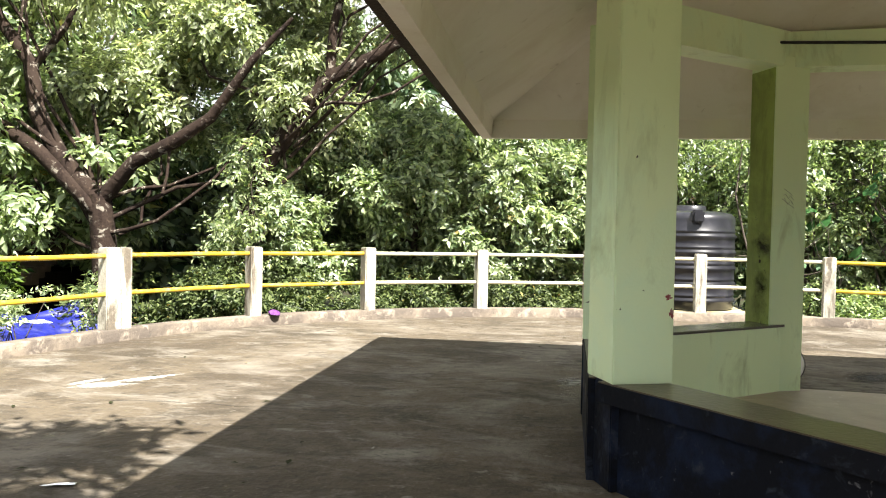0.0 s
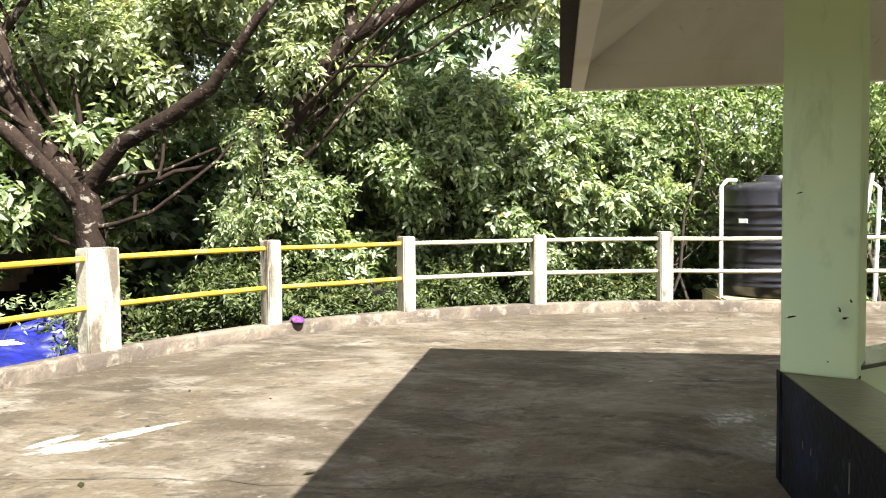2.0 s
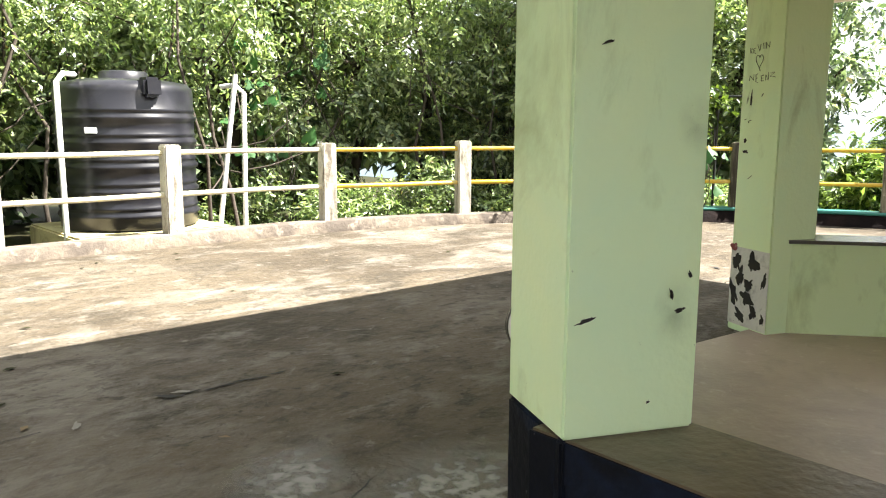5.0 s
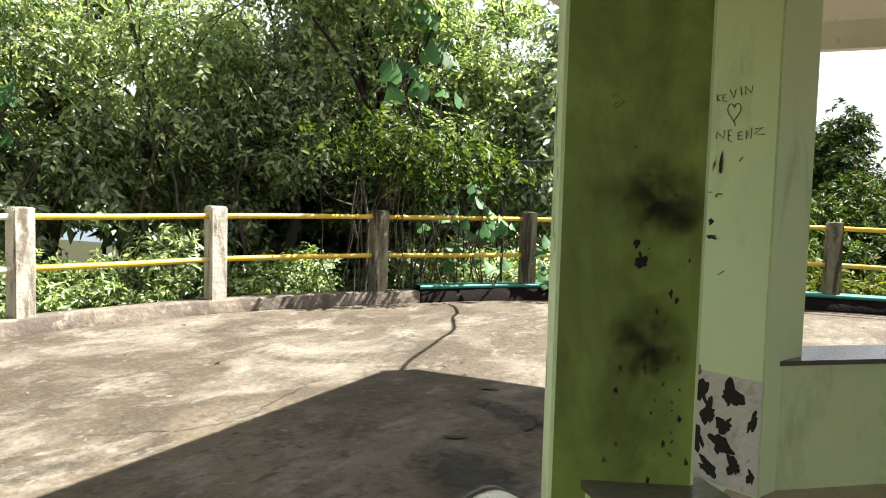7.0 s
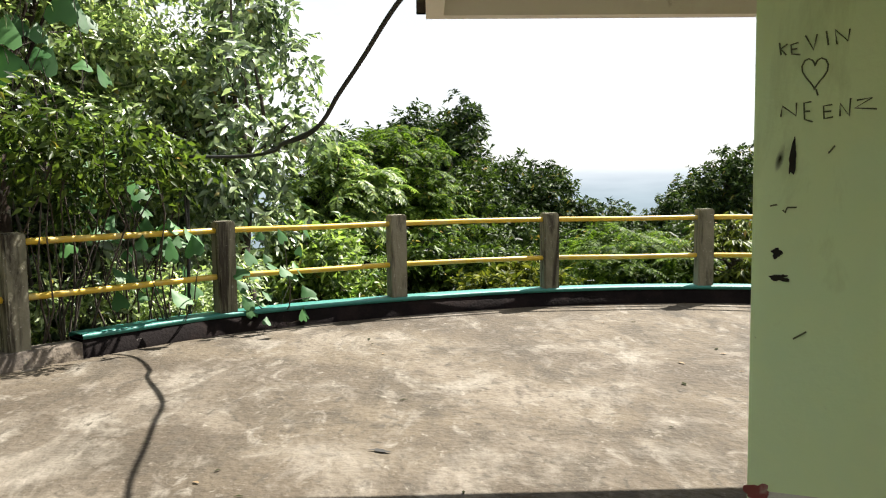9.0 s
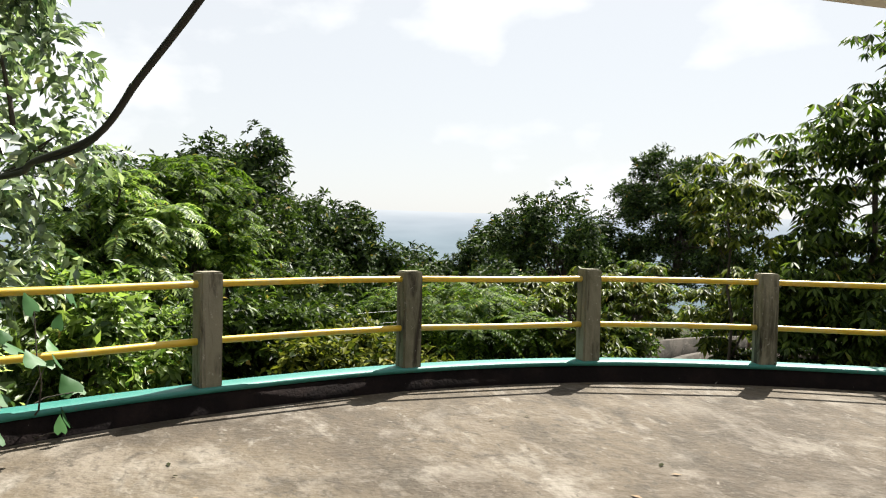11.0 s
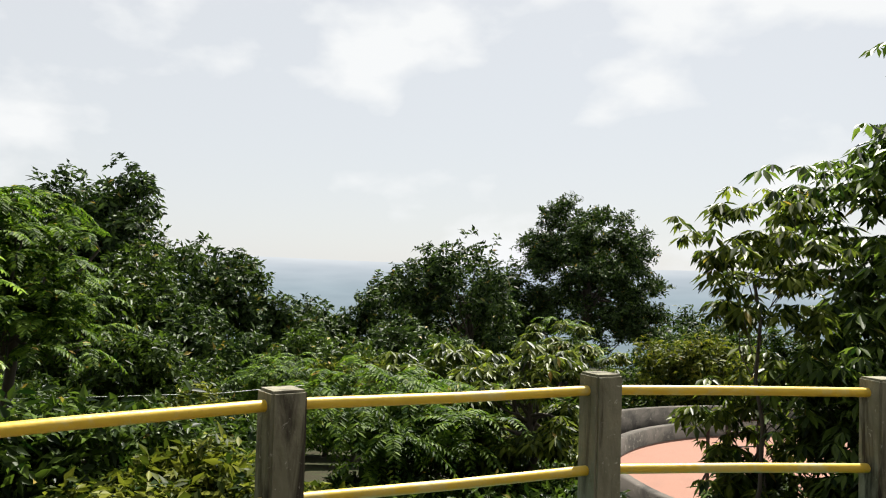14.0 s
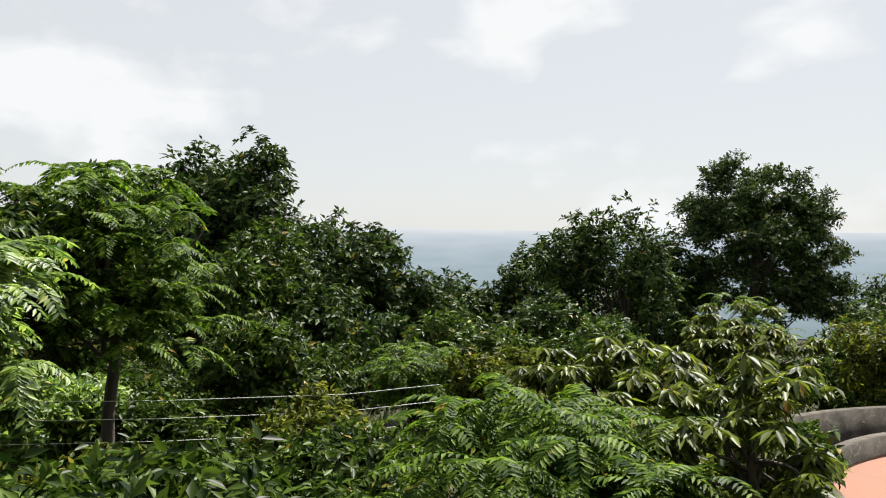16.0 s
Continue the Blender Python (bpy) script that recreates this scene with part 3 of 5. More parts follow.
# ---------------------------------------------------------------- pavilion
pav_floor = [(0.755, 6.66), (2.22, 7.86), (3.94, 7.685), (5.01, 6.35), (4.92, 4.68), (3.62, 3.50), (1.95, 3.50), (0.71, 5.02)]
A, F, K, L, M_, N, O, B = pav_floor
bm = bmesh.new()
prism(bm, [(2.95 + (x - 2.95) * 0.90, 5.65 + (y - 5.65) * 0.94) for x, y in pav_floor[::-1]], -0.05, 0.035)
tagged(part("pavilion_floor", bm, M_INFLOOR, None, "smooth grey cement floor of the pavilion"), category="floor", kind="structure")


def side_frame(p, q):
    """Midpoint, unit way from p to q and outward normal of one side."""
    p, q = Vector((*p, 0)), Vector((*q, 0))
    way = (q - p).normalized()
    return p, q, way, Vector((-way.y, way.x, 0))


def slab(bm, p, q, inn, out, z0, z1, more=0.0):
    """A straight block along a side, from inn inside the line to out beyond it."""
    p, q, way, nor = side_frame(p, q)
    p, q = p - way * more, q + way * more
    outline = [p + nor * out, q + nor * out, q - nor * inn, p - nor * inn]
    outline = [(v.x, v.y) for v in outline]
    prism(bm, outline[::-1], z0, z1)
    return bm


BENCH_H, SILL_H = 0.53, 0.57
for name, p, q in (("bench", B, A), ("bench", O, B), ("bench", L, M_)):
    bench = thing("bench", ((p[0] + q[0]) / 2, (p[1] + q[1]) / 2, 0), "low black painted masonry bench with an olive cement ledge", "bench", "benches round the pavilion")
    back = Matrix.Translation(-bench.location)
    bm = slab(bmesh.new(), p, q, 0.22, 0.052 if p is B else 0.012, 0.0, BENCH_H - 0.10, -0.04)
    bmesh.ops.transform(bm, matrix=back, verts=bm.verts)
    part("bench_wall", bm, M_BLACK, bench, "chipped black painted wall")
    bm = soften(slab(bmesh.new(), p, q, 0.25, 0.055, BENCH_H - 0.10, BENCH_H - 0.006, -0.04), 0.006)
    bmesh.ops.transform(bm, matrix=back, verts=bm.verts)
    part("ledge_edge", bm, M_BLACK, bench, "black painted slab edge")
    bm = slab(bmesh.new(), p, q, 0.245, 0.049, BENCH_H - 0.006, BENCH_H, -0.045)
    bmesh.ops.transform(bm, matrix=back, verts=bm.verts)
    part("ledge", bm, M_LEDGE, bench, "worn olive cement ledge")
for p, q in ((A, F), (K, L), (M_, N)):
    wall = thing("parapet", ((p[0] + q[0]) / 2, (p[1] + q[1]) / 2, 0), "low pale green parapet wall with a dark smooth sill", "parapet", "parapets round the pavilion", "structure")
    back = Matrix.Translation(-wall.location)
    bm = slab(bmesh.new(), p, q, 0.29, -0.03, 0.0, SILL_H - 0.02)
    bmesh.ops.transform(bm, matrix=back, verts=bm.verts)
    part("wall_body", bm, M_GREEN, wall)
    bm = soften(slab(bmesh.new(), p, q, 0.30, -0.02, SILL_H - 0.02, SILL_H), 0.006)
    bmesh.ops.transform(bm, matrix=back, verts=bm.verts)
    part("sill", bm, M_SILL, wall, "dark smooth cement sill")

# paint drip and scratches on the front of the bench that faces the walk
drips = [b for b in bpy.data.objects if b.name.startswith("bench") and b.type == "EMPTY"][0]
p, q, way, nor = side_frame(B, A)
for k, (f, z, h, w) in enumerate(((0.36, 0.34, 0.11, 0.005), (0.355, 0.44, 0.02, 0.007), (0.66, 0.30, 0.035, 0.003), (0.672, 0.30, 0.035, 0.003))):
    c = p + (q - p) * f + nor * 0.0535 - drips.location
    bm = bmesh.new()
    box(bm, (-w / 2, -0.0012, z - h / 2), (w / 2, 0.0012, z + h / 2), Matrix.Translation((c.x, c.y, 0)) @ Matrix.Rotation(math.atan2(way.y, way.x), 4, "Z") @ Matrix.Rotation(0.25 * (k in (2,)) - 0.2 * (k == 3), 4, "Y"))
    part("paint_drip", bm, M_PATCH, drips, "whitish paint drip")

PILLAR_TOP = 2.70
pillars = {}
for key, (x, y), ang, foot in (("A", A, 154, BENCH_H), ("F", F, 111, 0.0), ("K", K, 66, 0.0), ("L", L, 18, 0.0), ("M", M_, -24, 0.0), ("N", N, -70, 0.0), ("O", O, -115, BENCH_H), ("B", B, 200, BENCH_H)):
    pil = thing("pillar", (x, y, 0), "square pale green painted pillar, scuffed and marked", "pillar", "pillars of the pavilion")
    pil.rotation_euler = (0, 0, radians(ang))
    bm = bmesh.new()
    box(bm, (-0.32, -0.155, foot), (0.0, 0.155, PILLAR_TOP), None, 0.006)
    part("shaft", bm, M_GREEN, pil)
    if foot:
        bm = bmesh.new()
        box(bm, (-0.318, -0.152, 0.0), (0.002, 0.152, foot - 0.002), None, 0.006)
        part("pedestal", bm, M_BLACK, pil, "black painted base")
    pillars[key] = pil

beam = thing("ring_beam", (0, 0, 0), "pale green ring beam over the pillars", "beam", kind="structure")
for i in range(8):
    p, q = pav_floor[i], pav_floor[(i + 1) % 8]
    bm = slab(bmesh.new(), p, q, 0.28, -0.03, 2.62, 2.90, -0.02)
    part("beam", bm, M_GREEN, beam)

# hipped concrete roof with a downturned edge
ROOF = [(-0.26, 2.62), (6.03, 2.50), (6.05, 8.53), (-0.22, 8.64)]        # plan corners of the eaves
RC = (2.9, 5.57)
bm = bmesh.new()


def rect(g, z):
    """A ring of eaves corners drawn in by g, at height z."""
    return [bm.verts.new((x + math.copysign(g, RC[0] - x), y + math.copysign(g, RC[1] - y), z)) for x, y in ROOF]


lower, upper, inner, fold = rect(0, 2.165), rect(0, 2.47), rect(0.09, 2.165), rect(0.11, 2.335)
top_apex, under_apex = bm.verts.new((*RC, 4.45)), bm.verts.new((*RC, 4.28))
for i in range(4):
    j = (i + 1) % 4
    bm.faces.new((lower[i], lower[j], upper[j], upper[i]))
    bm.faces.new((upper[i], upper[j], top_apex))
    bm.faces.new((lower[j], lower[i], inner[i], inner[j]))
    bm.faces.new((inner[j], inner[i], fold[i], fold[j]))
    bm.faces.new((fold[j], fold[i], under_apex))
bmesh.ops.recalc_face_normals(bm, faces=bm.faces)
roof = part("roof", bm, M_CREAM, None, "hipped concrete roof with a cream painted soffit and downturned edge")
tagged(roof, category="roof", kind="structure")
# weathered fascia boards round the outside of the eaves, shade painted in as dark brown
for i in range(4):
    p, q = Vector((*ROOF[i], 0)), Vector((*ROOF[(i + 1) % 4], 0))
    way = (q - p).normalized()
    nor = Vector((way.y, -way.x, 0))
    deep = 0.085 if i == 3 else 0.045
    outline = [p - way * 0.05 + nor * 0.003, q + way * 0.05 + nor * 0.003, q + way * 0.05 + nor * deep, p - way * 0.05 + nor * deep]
    part("fascia", prism(bmesh.new(), [(v.x, v.y) for v in outline[::-1]], 2.20, 2.53), M_FASCIA, roof, "weathered fascia board with its shade painted in dark brown")

# conduit and lamp holder under the roof
conduit = thing("conduit", (3.1, 7.5, 2.86), "black cable conduit with a round lamp holder on the beam", "conduit")
tube_part("pipe", [(-1.2, -0.01, -0.06), (-0.6, -0.0, -0.065), (0, 0, -0.07)], 0.012, M_CABLE, conduit)
lathe("lamp_holder", [(0.0, -0.06), (0.035, -0.06), (0.05, -0.03), (0.05, 0.0), (0.03, 0.02), (0.0, 0.02)], M_RUST, conduit, "round dark lamp holder", 20).location = (0.03, 0, -0.06)

# ---------------------------------------------------------------- ground and distance


def lie(x, y):
    """Height of the hillside at a place."""
    dx, dy = x - CX, y - CY
    d, a = math.hypot(dx, dy), math.atan2(dy, dx)
    east = max(0.0, math.cos(a - radians(-22))) ** 1.5
    out = max(0.0, d - 8.0)
    z = -0.45 - 0.03 * out - east * (0.14 * min(out, 8) + 0.16 * max(0.0, min(out, 60) - 8))
    z -= 0.06 * max(0.0, min(out, 700) - 60)
    # hollow in which the lower terrace lies
    w = min(1.0, max(0.0, (7.2 - math.hypot(x - 15.3, y + 4.2)) / 1.6))
    z = z * (1 - w) + min(z, -2.3) * w
    return z + 0.12 * math.sin(x * 0.9) * math.sin(y * 0.8) * min(1, out)


rings = [6.0, 7.2, 8.0, 8.6, 9.4, 10.4, 11.6, 13, 15, 18, 22, 27, 34, 44, 60, 85, 130, 220, 400, 800, 1800, 4200]
spokes = 96
verts = [(CX + r * math.cos(2 * math.pi * k / spokes), CY + r * math.sin(2 * math.pi * k / spokes), lie(CX + r * math.cos(2 * math.pi * k / spokes), CY + r * math.sin(2 * math.pi * k / spokes)) - (0.2 if r < 8 else 0)) for r in rings for k in range(spokes)]
faces = [(i * spokes + k, (i + 1) * spokes + k, (i + 1) * spokes + (k + 1) % spokes, i * spokes + (k + 1) % spokes) for i in range(len(rings) - 1) for k in range(spokes)]
ground = raw("ground", verts, faces, M_SOIL, None, "leaf-littered hillside soil falling away from the terrace", smooth=True)
tagged(ground, category="ground", kind="structure")

# distance haze painted as a height gradient on a self-lit ring
hz = bpy.data.materials.new("painted_haze")
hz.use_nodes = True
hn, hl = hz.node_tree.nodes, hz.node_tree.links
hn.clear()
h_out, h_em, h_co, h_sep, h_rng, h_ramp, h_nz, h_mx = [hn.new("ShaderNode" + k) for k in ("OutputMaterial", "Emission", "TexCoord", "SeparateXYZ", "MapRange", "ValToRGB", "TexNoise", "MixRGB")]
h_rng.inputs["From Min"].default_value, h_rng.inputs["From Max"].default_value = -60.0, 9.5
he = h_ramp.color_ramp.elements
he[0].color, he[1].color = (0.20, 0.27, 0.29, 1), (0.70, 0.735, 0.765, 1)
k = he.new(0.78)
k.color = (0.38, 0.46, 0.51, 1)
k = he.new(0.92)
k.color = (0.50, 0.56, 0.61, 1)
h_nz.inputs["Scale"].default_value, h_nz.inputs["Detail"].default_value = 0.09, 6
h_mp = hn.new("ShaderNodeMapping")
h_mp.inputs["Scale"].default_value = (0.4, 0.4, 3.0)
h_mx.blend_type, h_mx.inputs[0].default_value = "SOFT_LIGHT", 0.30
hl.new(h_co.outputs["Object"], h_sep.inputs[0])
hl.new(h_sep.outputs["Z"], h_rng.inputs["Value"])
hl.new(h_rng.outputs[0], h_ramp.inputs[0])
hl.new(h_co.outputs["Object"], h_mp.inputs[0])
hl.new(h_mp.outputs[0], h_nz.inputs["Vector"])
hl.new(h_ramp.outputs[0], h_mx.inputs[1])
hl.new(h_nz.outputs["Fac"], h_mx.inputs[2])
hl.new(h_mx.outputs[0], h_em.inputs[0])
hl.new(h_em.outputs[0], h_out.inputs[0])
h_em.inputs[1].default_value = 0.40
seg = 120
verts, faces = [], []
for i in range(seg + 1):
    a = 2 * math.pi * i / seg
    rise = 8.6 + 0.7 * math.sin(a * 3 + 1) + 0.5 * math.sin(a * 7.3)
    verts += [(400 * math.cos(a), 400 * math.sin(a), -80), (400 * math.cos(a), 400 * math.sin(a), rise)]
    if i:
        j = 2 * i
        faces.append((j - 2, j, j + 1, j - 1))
backdrop = raw("backdrop", verts, faces, hz, None, "glowing backdrop painted with haze, blue plain and low hills")
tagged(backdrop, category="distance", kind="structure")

# ---------------------------------------------------------------- water tank and pipes
tank = thing("water_tank", (2.70, 14.15, 0.10), "ribbed black plastic water tank on a concrete pad", "water tank")
prof = [(0.0, 0.0), (0.66, 0.0), (0.70, 0.03)]
for k in range(5):
    z = 0.12 + k * 0.25
    prof += [(0.70, z), (0.725, z + 0.025), (0.725, z + 0.05), (0.70, z + 0.075), (0.70, z + 0.10), (0.715, z + 0.115), (0.70, z + 0.13)]
prof += [(0.70, 1.42), (0.69, 1.47), (0.64, 1.52), (0.45, 1.555), (0.30, 1.565), (0.0, 1.57)]
lathe("tank_body", prof, M_TANK, tank, "", 64)
lathe("lid", [(0.0, 0.085), (0.22, 0.085), (0.245, 0.07), (0.25, 0.0), (0.27, 0.0), (0.27, -0.03)], M_TANK, tank, "round screw lid", 40).location = (0, 0, 1.565)
bm = bmesh.new()
box(bm, (-0.09, -0.78, 1.36), (0.09, -0.55, 1.56), None, 0.03)
part("lifting_lug", bm, M_TANK, tank)
bm = bmesh.new()
box(bm, (-0.16, -0.722, 1.00), (-0.04, -0.695, 1.06), Matrix.Rotation(radians(-40), 4, "Z"), 0.004)
part("maker_label", bm, M_WHITECLOTH, tank, "scratched white label")
bm = box(bmesh.new(), (-0.82, -0.82, -0.5), (0.82, 0.82, 0.35), None, 0.02)
pad = part("tank_pad", bm, M_PAD, None, "square cream washed masonry pad under the tank")
pad.location = (2.70, 14.15, -0.25)
tagged(pad, category="pad", kind="structure")
for name, pts in (("pipe", [(1.90, 13.75, 0.05), (1.90, 13.75, 1.60), (1.98, 13.8, 1.68), (2.12, 13.9, 1.68)]),
                  ("pipe", [(3.55, 13.75, 0.05), (3.83, 13.8, 1.75)]), ("pipe", [(3.84, 13.7, 0.0), (3.90, 13.75, 1.55), (3.82, 13.82, 1.64), (3.75, 14.0, 1.62)])):
    p = thing("water_pipe", pts[0], "white plastic water pipe standing beside the tank", "pipe", "pipes at the tank")
    o = Vector(pts[0])
    tube_part("pipe", [tuple(Vector(q) - o) for q in pts], 0.028, M_PVC, p)

# plastic drum lying on its side by the entrance
drum = thing("plastic_drum", (2.50, 8.14, 0.17), "dirty white plastic drum lying on its side", "drum")
drum.rotation_euler = (radians(90), 0, radians(-28))
lathe("drum_body", [(0.0, 0.0), (0.145, 0.0), (0.165, 0.015), (0.165, 0.10), (0.155, 0.11), (0.165, 0.12), (0.165, 0.29), (0.14, 0.34), (0.07, 0.36), (0.0, 0.36)], M_SPLASH, drum, "", 36)
lathe("rim", [(0.150, -0.012), (0.170, -0.012), (0.172, 0.02), (0.160, 0.02)], M_SILL, drum, "dark rolled rim", 36)

# ---------------------------------------------------------------- trees and shrubs
def polar(deg, d):
    return CX + d * math.cos(radians(deg)), CY + d * math.sin(radians(deg))


def shifted(clumps, place):
    return [(c[0] - place[0], c[1] - place[1], c[2] - place[2], *c[3:]) for c in clumps]


# the forked tree behind the double post
foot = (-6.25, 12.15, -0.55)
cl = crown(36, (-8.2, 13.7, 4.1), 3.3, 1.2, 2.3, 0.42, -0.75) + crown(24, (-4.8, 13.5, 4.2), 2.3, 1.0, 1.8, 0.40, -0.75) + crown(7, (-7.6, 11.7, 4.9), 2.2, 0.4, 0.5, 0.30)
runs = [([(0, 0, -0.4), (0.02, 0.02, 0.8), (-0.05, 0, 1.7), (-0.12, 0, 2.25)], [0.24, 0.20, 0.19, 0.18]),
        ([(-0.1, 0, 2.1), (-0.75, -0.05, 2.85), (-1.15, 0.0, 3.5), (-1.35, 0.1, 4.3), (-1.9, 0.1, 5.0), (-2.3, 0, 6.4)], [0.16, 0.14, 0.13, 0.11, 0.09, 0.05]),
        ([(-0.1, -0.05, 2.0), (-1.0, -0.2, 2.9), (-1.9, -0.3, 3.5), (-3.2, -0.4, 4.3), (-4.6, -0.4, 5.2)], [0.13, 0.115, 0.10, 0.08, 0.05]),
        ([(-0.05, 0, 2.2), (0.5, -0.1, 2.75), (1.2, -0.2, 3.05), (1.75, -0.2, 3.4), (2.4, -0.3, 4.2), (3.0, -0.3, 4.8)], [0.13, 0.11, 0.10, 0.085, 0.06, 0.03]),
        ([(-1.3, 0.1, 4.2), (-0.8, 0.2, 4.9), (-0.4, 0.3, 5.9)], [0.06, 0.05, 0.03])]
tree("tree", foot, "spreading tree with a forked dark trunk and pale drooping leaves", L_TREE, shifted(cl, foot), 6400, 8, 0.15, (-0.1, 0, 2.2), 0.2, 14, runs=runs, thin=0.5, width=0.40, droop=0.45, twig=0.34, shell=0.25)

foot = (-4.75, 13.1, -0.6)
cl = crown(26, (-2.3, 13.5, 5.0), 2.6, 1.2, 1.7, 0.45) + crown(12, (-4.8, 13.6, 5.8), 1.7, 1.0, 1.0, 0.42)
runs = [([(0, 0, -0.3), (0.15, -0.1, 1.2), (0.55, -0.2, 2.4), (0.75, -0.2, 2.9), (1.2, -0.2, 3.5)], [0.21, 0.18, 0.17, 0.17, 0.16]),
        ([(1.15, -0.2, 3.45), (1.05, -0.2, 3.75), (0.95, -0.2, 4.0)], [0.13, 0.11, 0.09]),
        ([(1.2, -0.2, 3.5), (1.75, -0.2, 4.2), (2.6, -0.2, 4.6), (3.6, -0.2, 5.2), (4.6, -0.2, 5.8)], [0.14, 0.12, 0.10, 0.08, 0.04]),
        ([(1.75, -0.2, 4.2), (1.8, -0.2, 5.0), (2.1, -0.2, 6.2)], [0.09, 0.07, 0.04])]
tree("tree", foot, "leaning tree with a broken limb stub and thin pale leaves", L_TREE, shifted(cl, foot), 4200, 8, 0.145, (1.5, -0.2, 4.0), 0.17, 9, runs=runs, thin=0.5, width=0.40, droop=0.45, twig=0.34, shell=0.25)

# sparse bush round the leaning trunk
foot = (-4.1, 12.5, lie(-4.1, 12.5))
cl = crown(16, (0, 0, 2.1), 0.75, 0.5, 1.1, 0.24, -0.9)
tree("shrub", foot, "sparse leafy bush round the leaning trunk", L_MID, cl, 300, 8, 0.11, (0, 0, 1.9), 0.03, 12, "undergrowth in the thicket", M_STEM, "shrub", width=0.42, droop=0.4, twig=0.28, shell=0.2)

# leafy wall of trees round the back of the terrace
for deg, d, top, mat, lab, n, lf in (
        (157, 15.5, 6.5, L_MID, "dense tree in the shade behind the railing", 5000, 0.16), (140, 15.5, 8.0, L_LIGHT, "tall light green tree behind the railing", 5600, 0.16),
        (128, 11.0, 4.0, L_LIGHT, "bushy tree with bright hanging leaves", 9000, 0.125), (118, 10.6, 3.9, L_LIGHT, "bushy tree with bright hanging leaves", 9000, 0.13),
        (124, 13.6, 6.6, L_DARK, "tall tree with large dark glossy leaves", 6000, 0.19), (110, 13.5, 6.8, L_DARK, "tall tree with large dark glossy leaves", 5600, 0.19),
        (108, 10.4, 3.6, L_MID, "leafy tree close behind the railing", 8000, 0.13), (99, 12.2, 5.4, L_LIGHT, "leafy tree close behind the railing", 7000, 0.15),
        (88, 12.6, 5.6, L_MID, "broad leafy tree behind the water tank", 7000, 0.15), (78, 11.0, 4.8, L_LIGHT, "light leafy tree behind the railing", 7000, 0.14),
        (68, 11.2, 5.2, L_MID, "shrubby tree of many thin stems", 7000, 0.12), (60, 12.4, 6.2, L_MID, "shrubby tree of many thin stems", 7000, 0.13),
        (52, 10.6, 5.4, L_MID, "shrubby tree of many thin stems", 7500, 0.115), (44, 11.0, 6.0, L_SHADE, "airy tree of many thin stems", 6500, 0.125),
        (37, 10.9, 5.0, L_SHADE, "airy tree of many thin stems", 6500, 0.12), (30.0, 10.0, 4.8, L_DARK, "airy tree of many thin stems", 1700, 0.14),
        (148, 13.6, 4.4, L_LIGHT, "leafy tree between the forked trunks", 7000, 0.14), (95, 17.0, 8.5, L_MID, "tall tree in the thicket", 4500, 0.22), (75, 16.5, 8.0, L_MID, "tall tree in the thicket", 4500, 0.22), (165, 15.0, 7.5, L_MID, "tall tree in the thicket", 4000, 0.2)):
    x, y = polar(deg, d)
    foot = (x, y, lie(x, y))
    wide = 0.8 if deg < 34 else 1.5 if d < 12.5 else 2.1
    near = d < 12.5
    cl = crown(34, (0, 0, top * 0.56), wide * 1.15, wide * 0.85, top * 0.46, 0.36 if near else 0.50, -0.8 if near else -0.6)
    tree("tree", foot, lab, mat, cl, int(n * (0.36 if deg < 80 else 0.44 if near else 0.28)), 8, lf * (1.10 if near else 1.40), (0.2, 0.1, top * 0.6), 0.05 + 0.010 * top, 14, "trees behind the railing", M_STEM, width=0.44, droop=0.40, twig=0.30, shell=0.2)

# dark forked trunk close behind the railing
foot = (9.28, 12.47, lie(9.28, 12.47))
cl = crown(26, (9.4, 12.5, 4.2), 1.5, 1.2, 1.5, 0.34, -0.6)
runs = [([(0, 0, -0.3), (0.0, 0.0, 1.4), (-0.03, 0.02, 2.6), (-0.06, 0.0, 3.3)], [0.12, 0.105, 0.10, 0.09]),
        ([(-0.06, 0, 3.2), (-0.5, 0.1, 4.0), (-0.8, 0.1, 5.2)], [0.06, 0.05, 0.03]), ([(-0.06, 0, 3.2), (0.2, 0, 4.2), (0.3, 0.1, 5.4)], [0.06, 0.05, 0.03]),
        ([(-0.03, 0, 2.7), (0.6, -0.1, 3.6), (1.3, 0, 4.4)], [0.045, 0.035, 0.02]), ([(-0.03, 0, 2.4), (-0.8, 0, 3.2), (-1.5, 0.1, 3.7)], [0.04, 0.03, 0.015])]
tree("tree", foot, "dark forked tree close behind the railing", L_SHADE, shifted(cl, foot), 1900, 8, 0.13, (-0.05, 0, 3.2), 0.10, 10, "trees behind the railing", runs=runs, thin=0.5, width=0.42, droop=0.4, twig=0.3, shell=0.2)

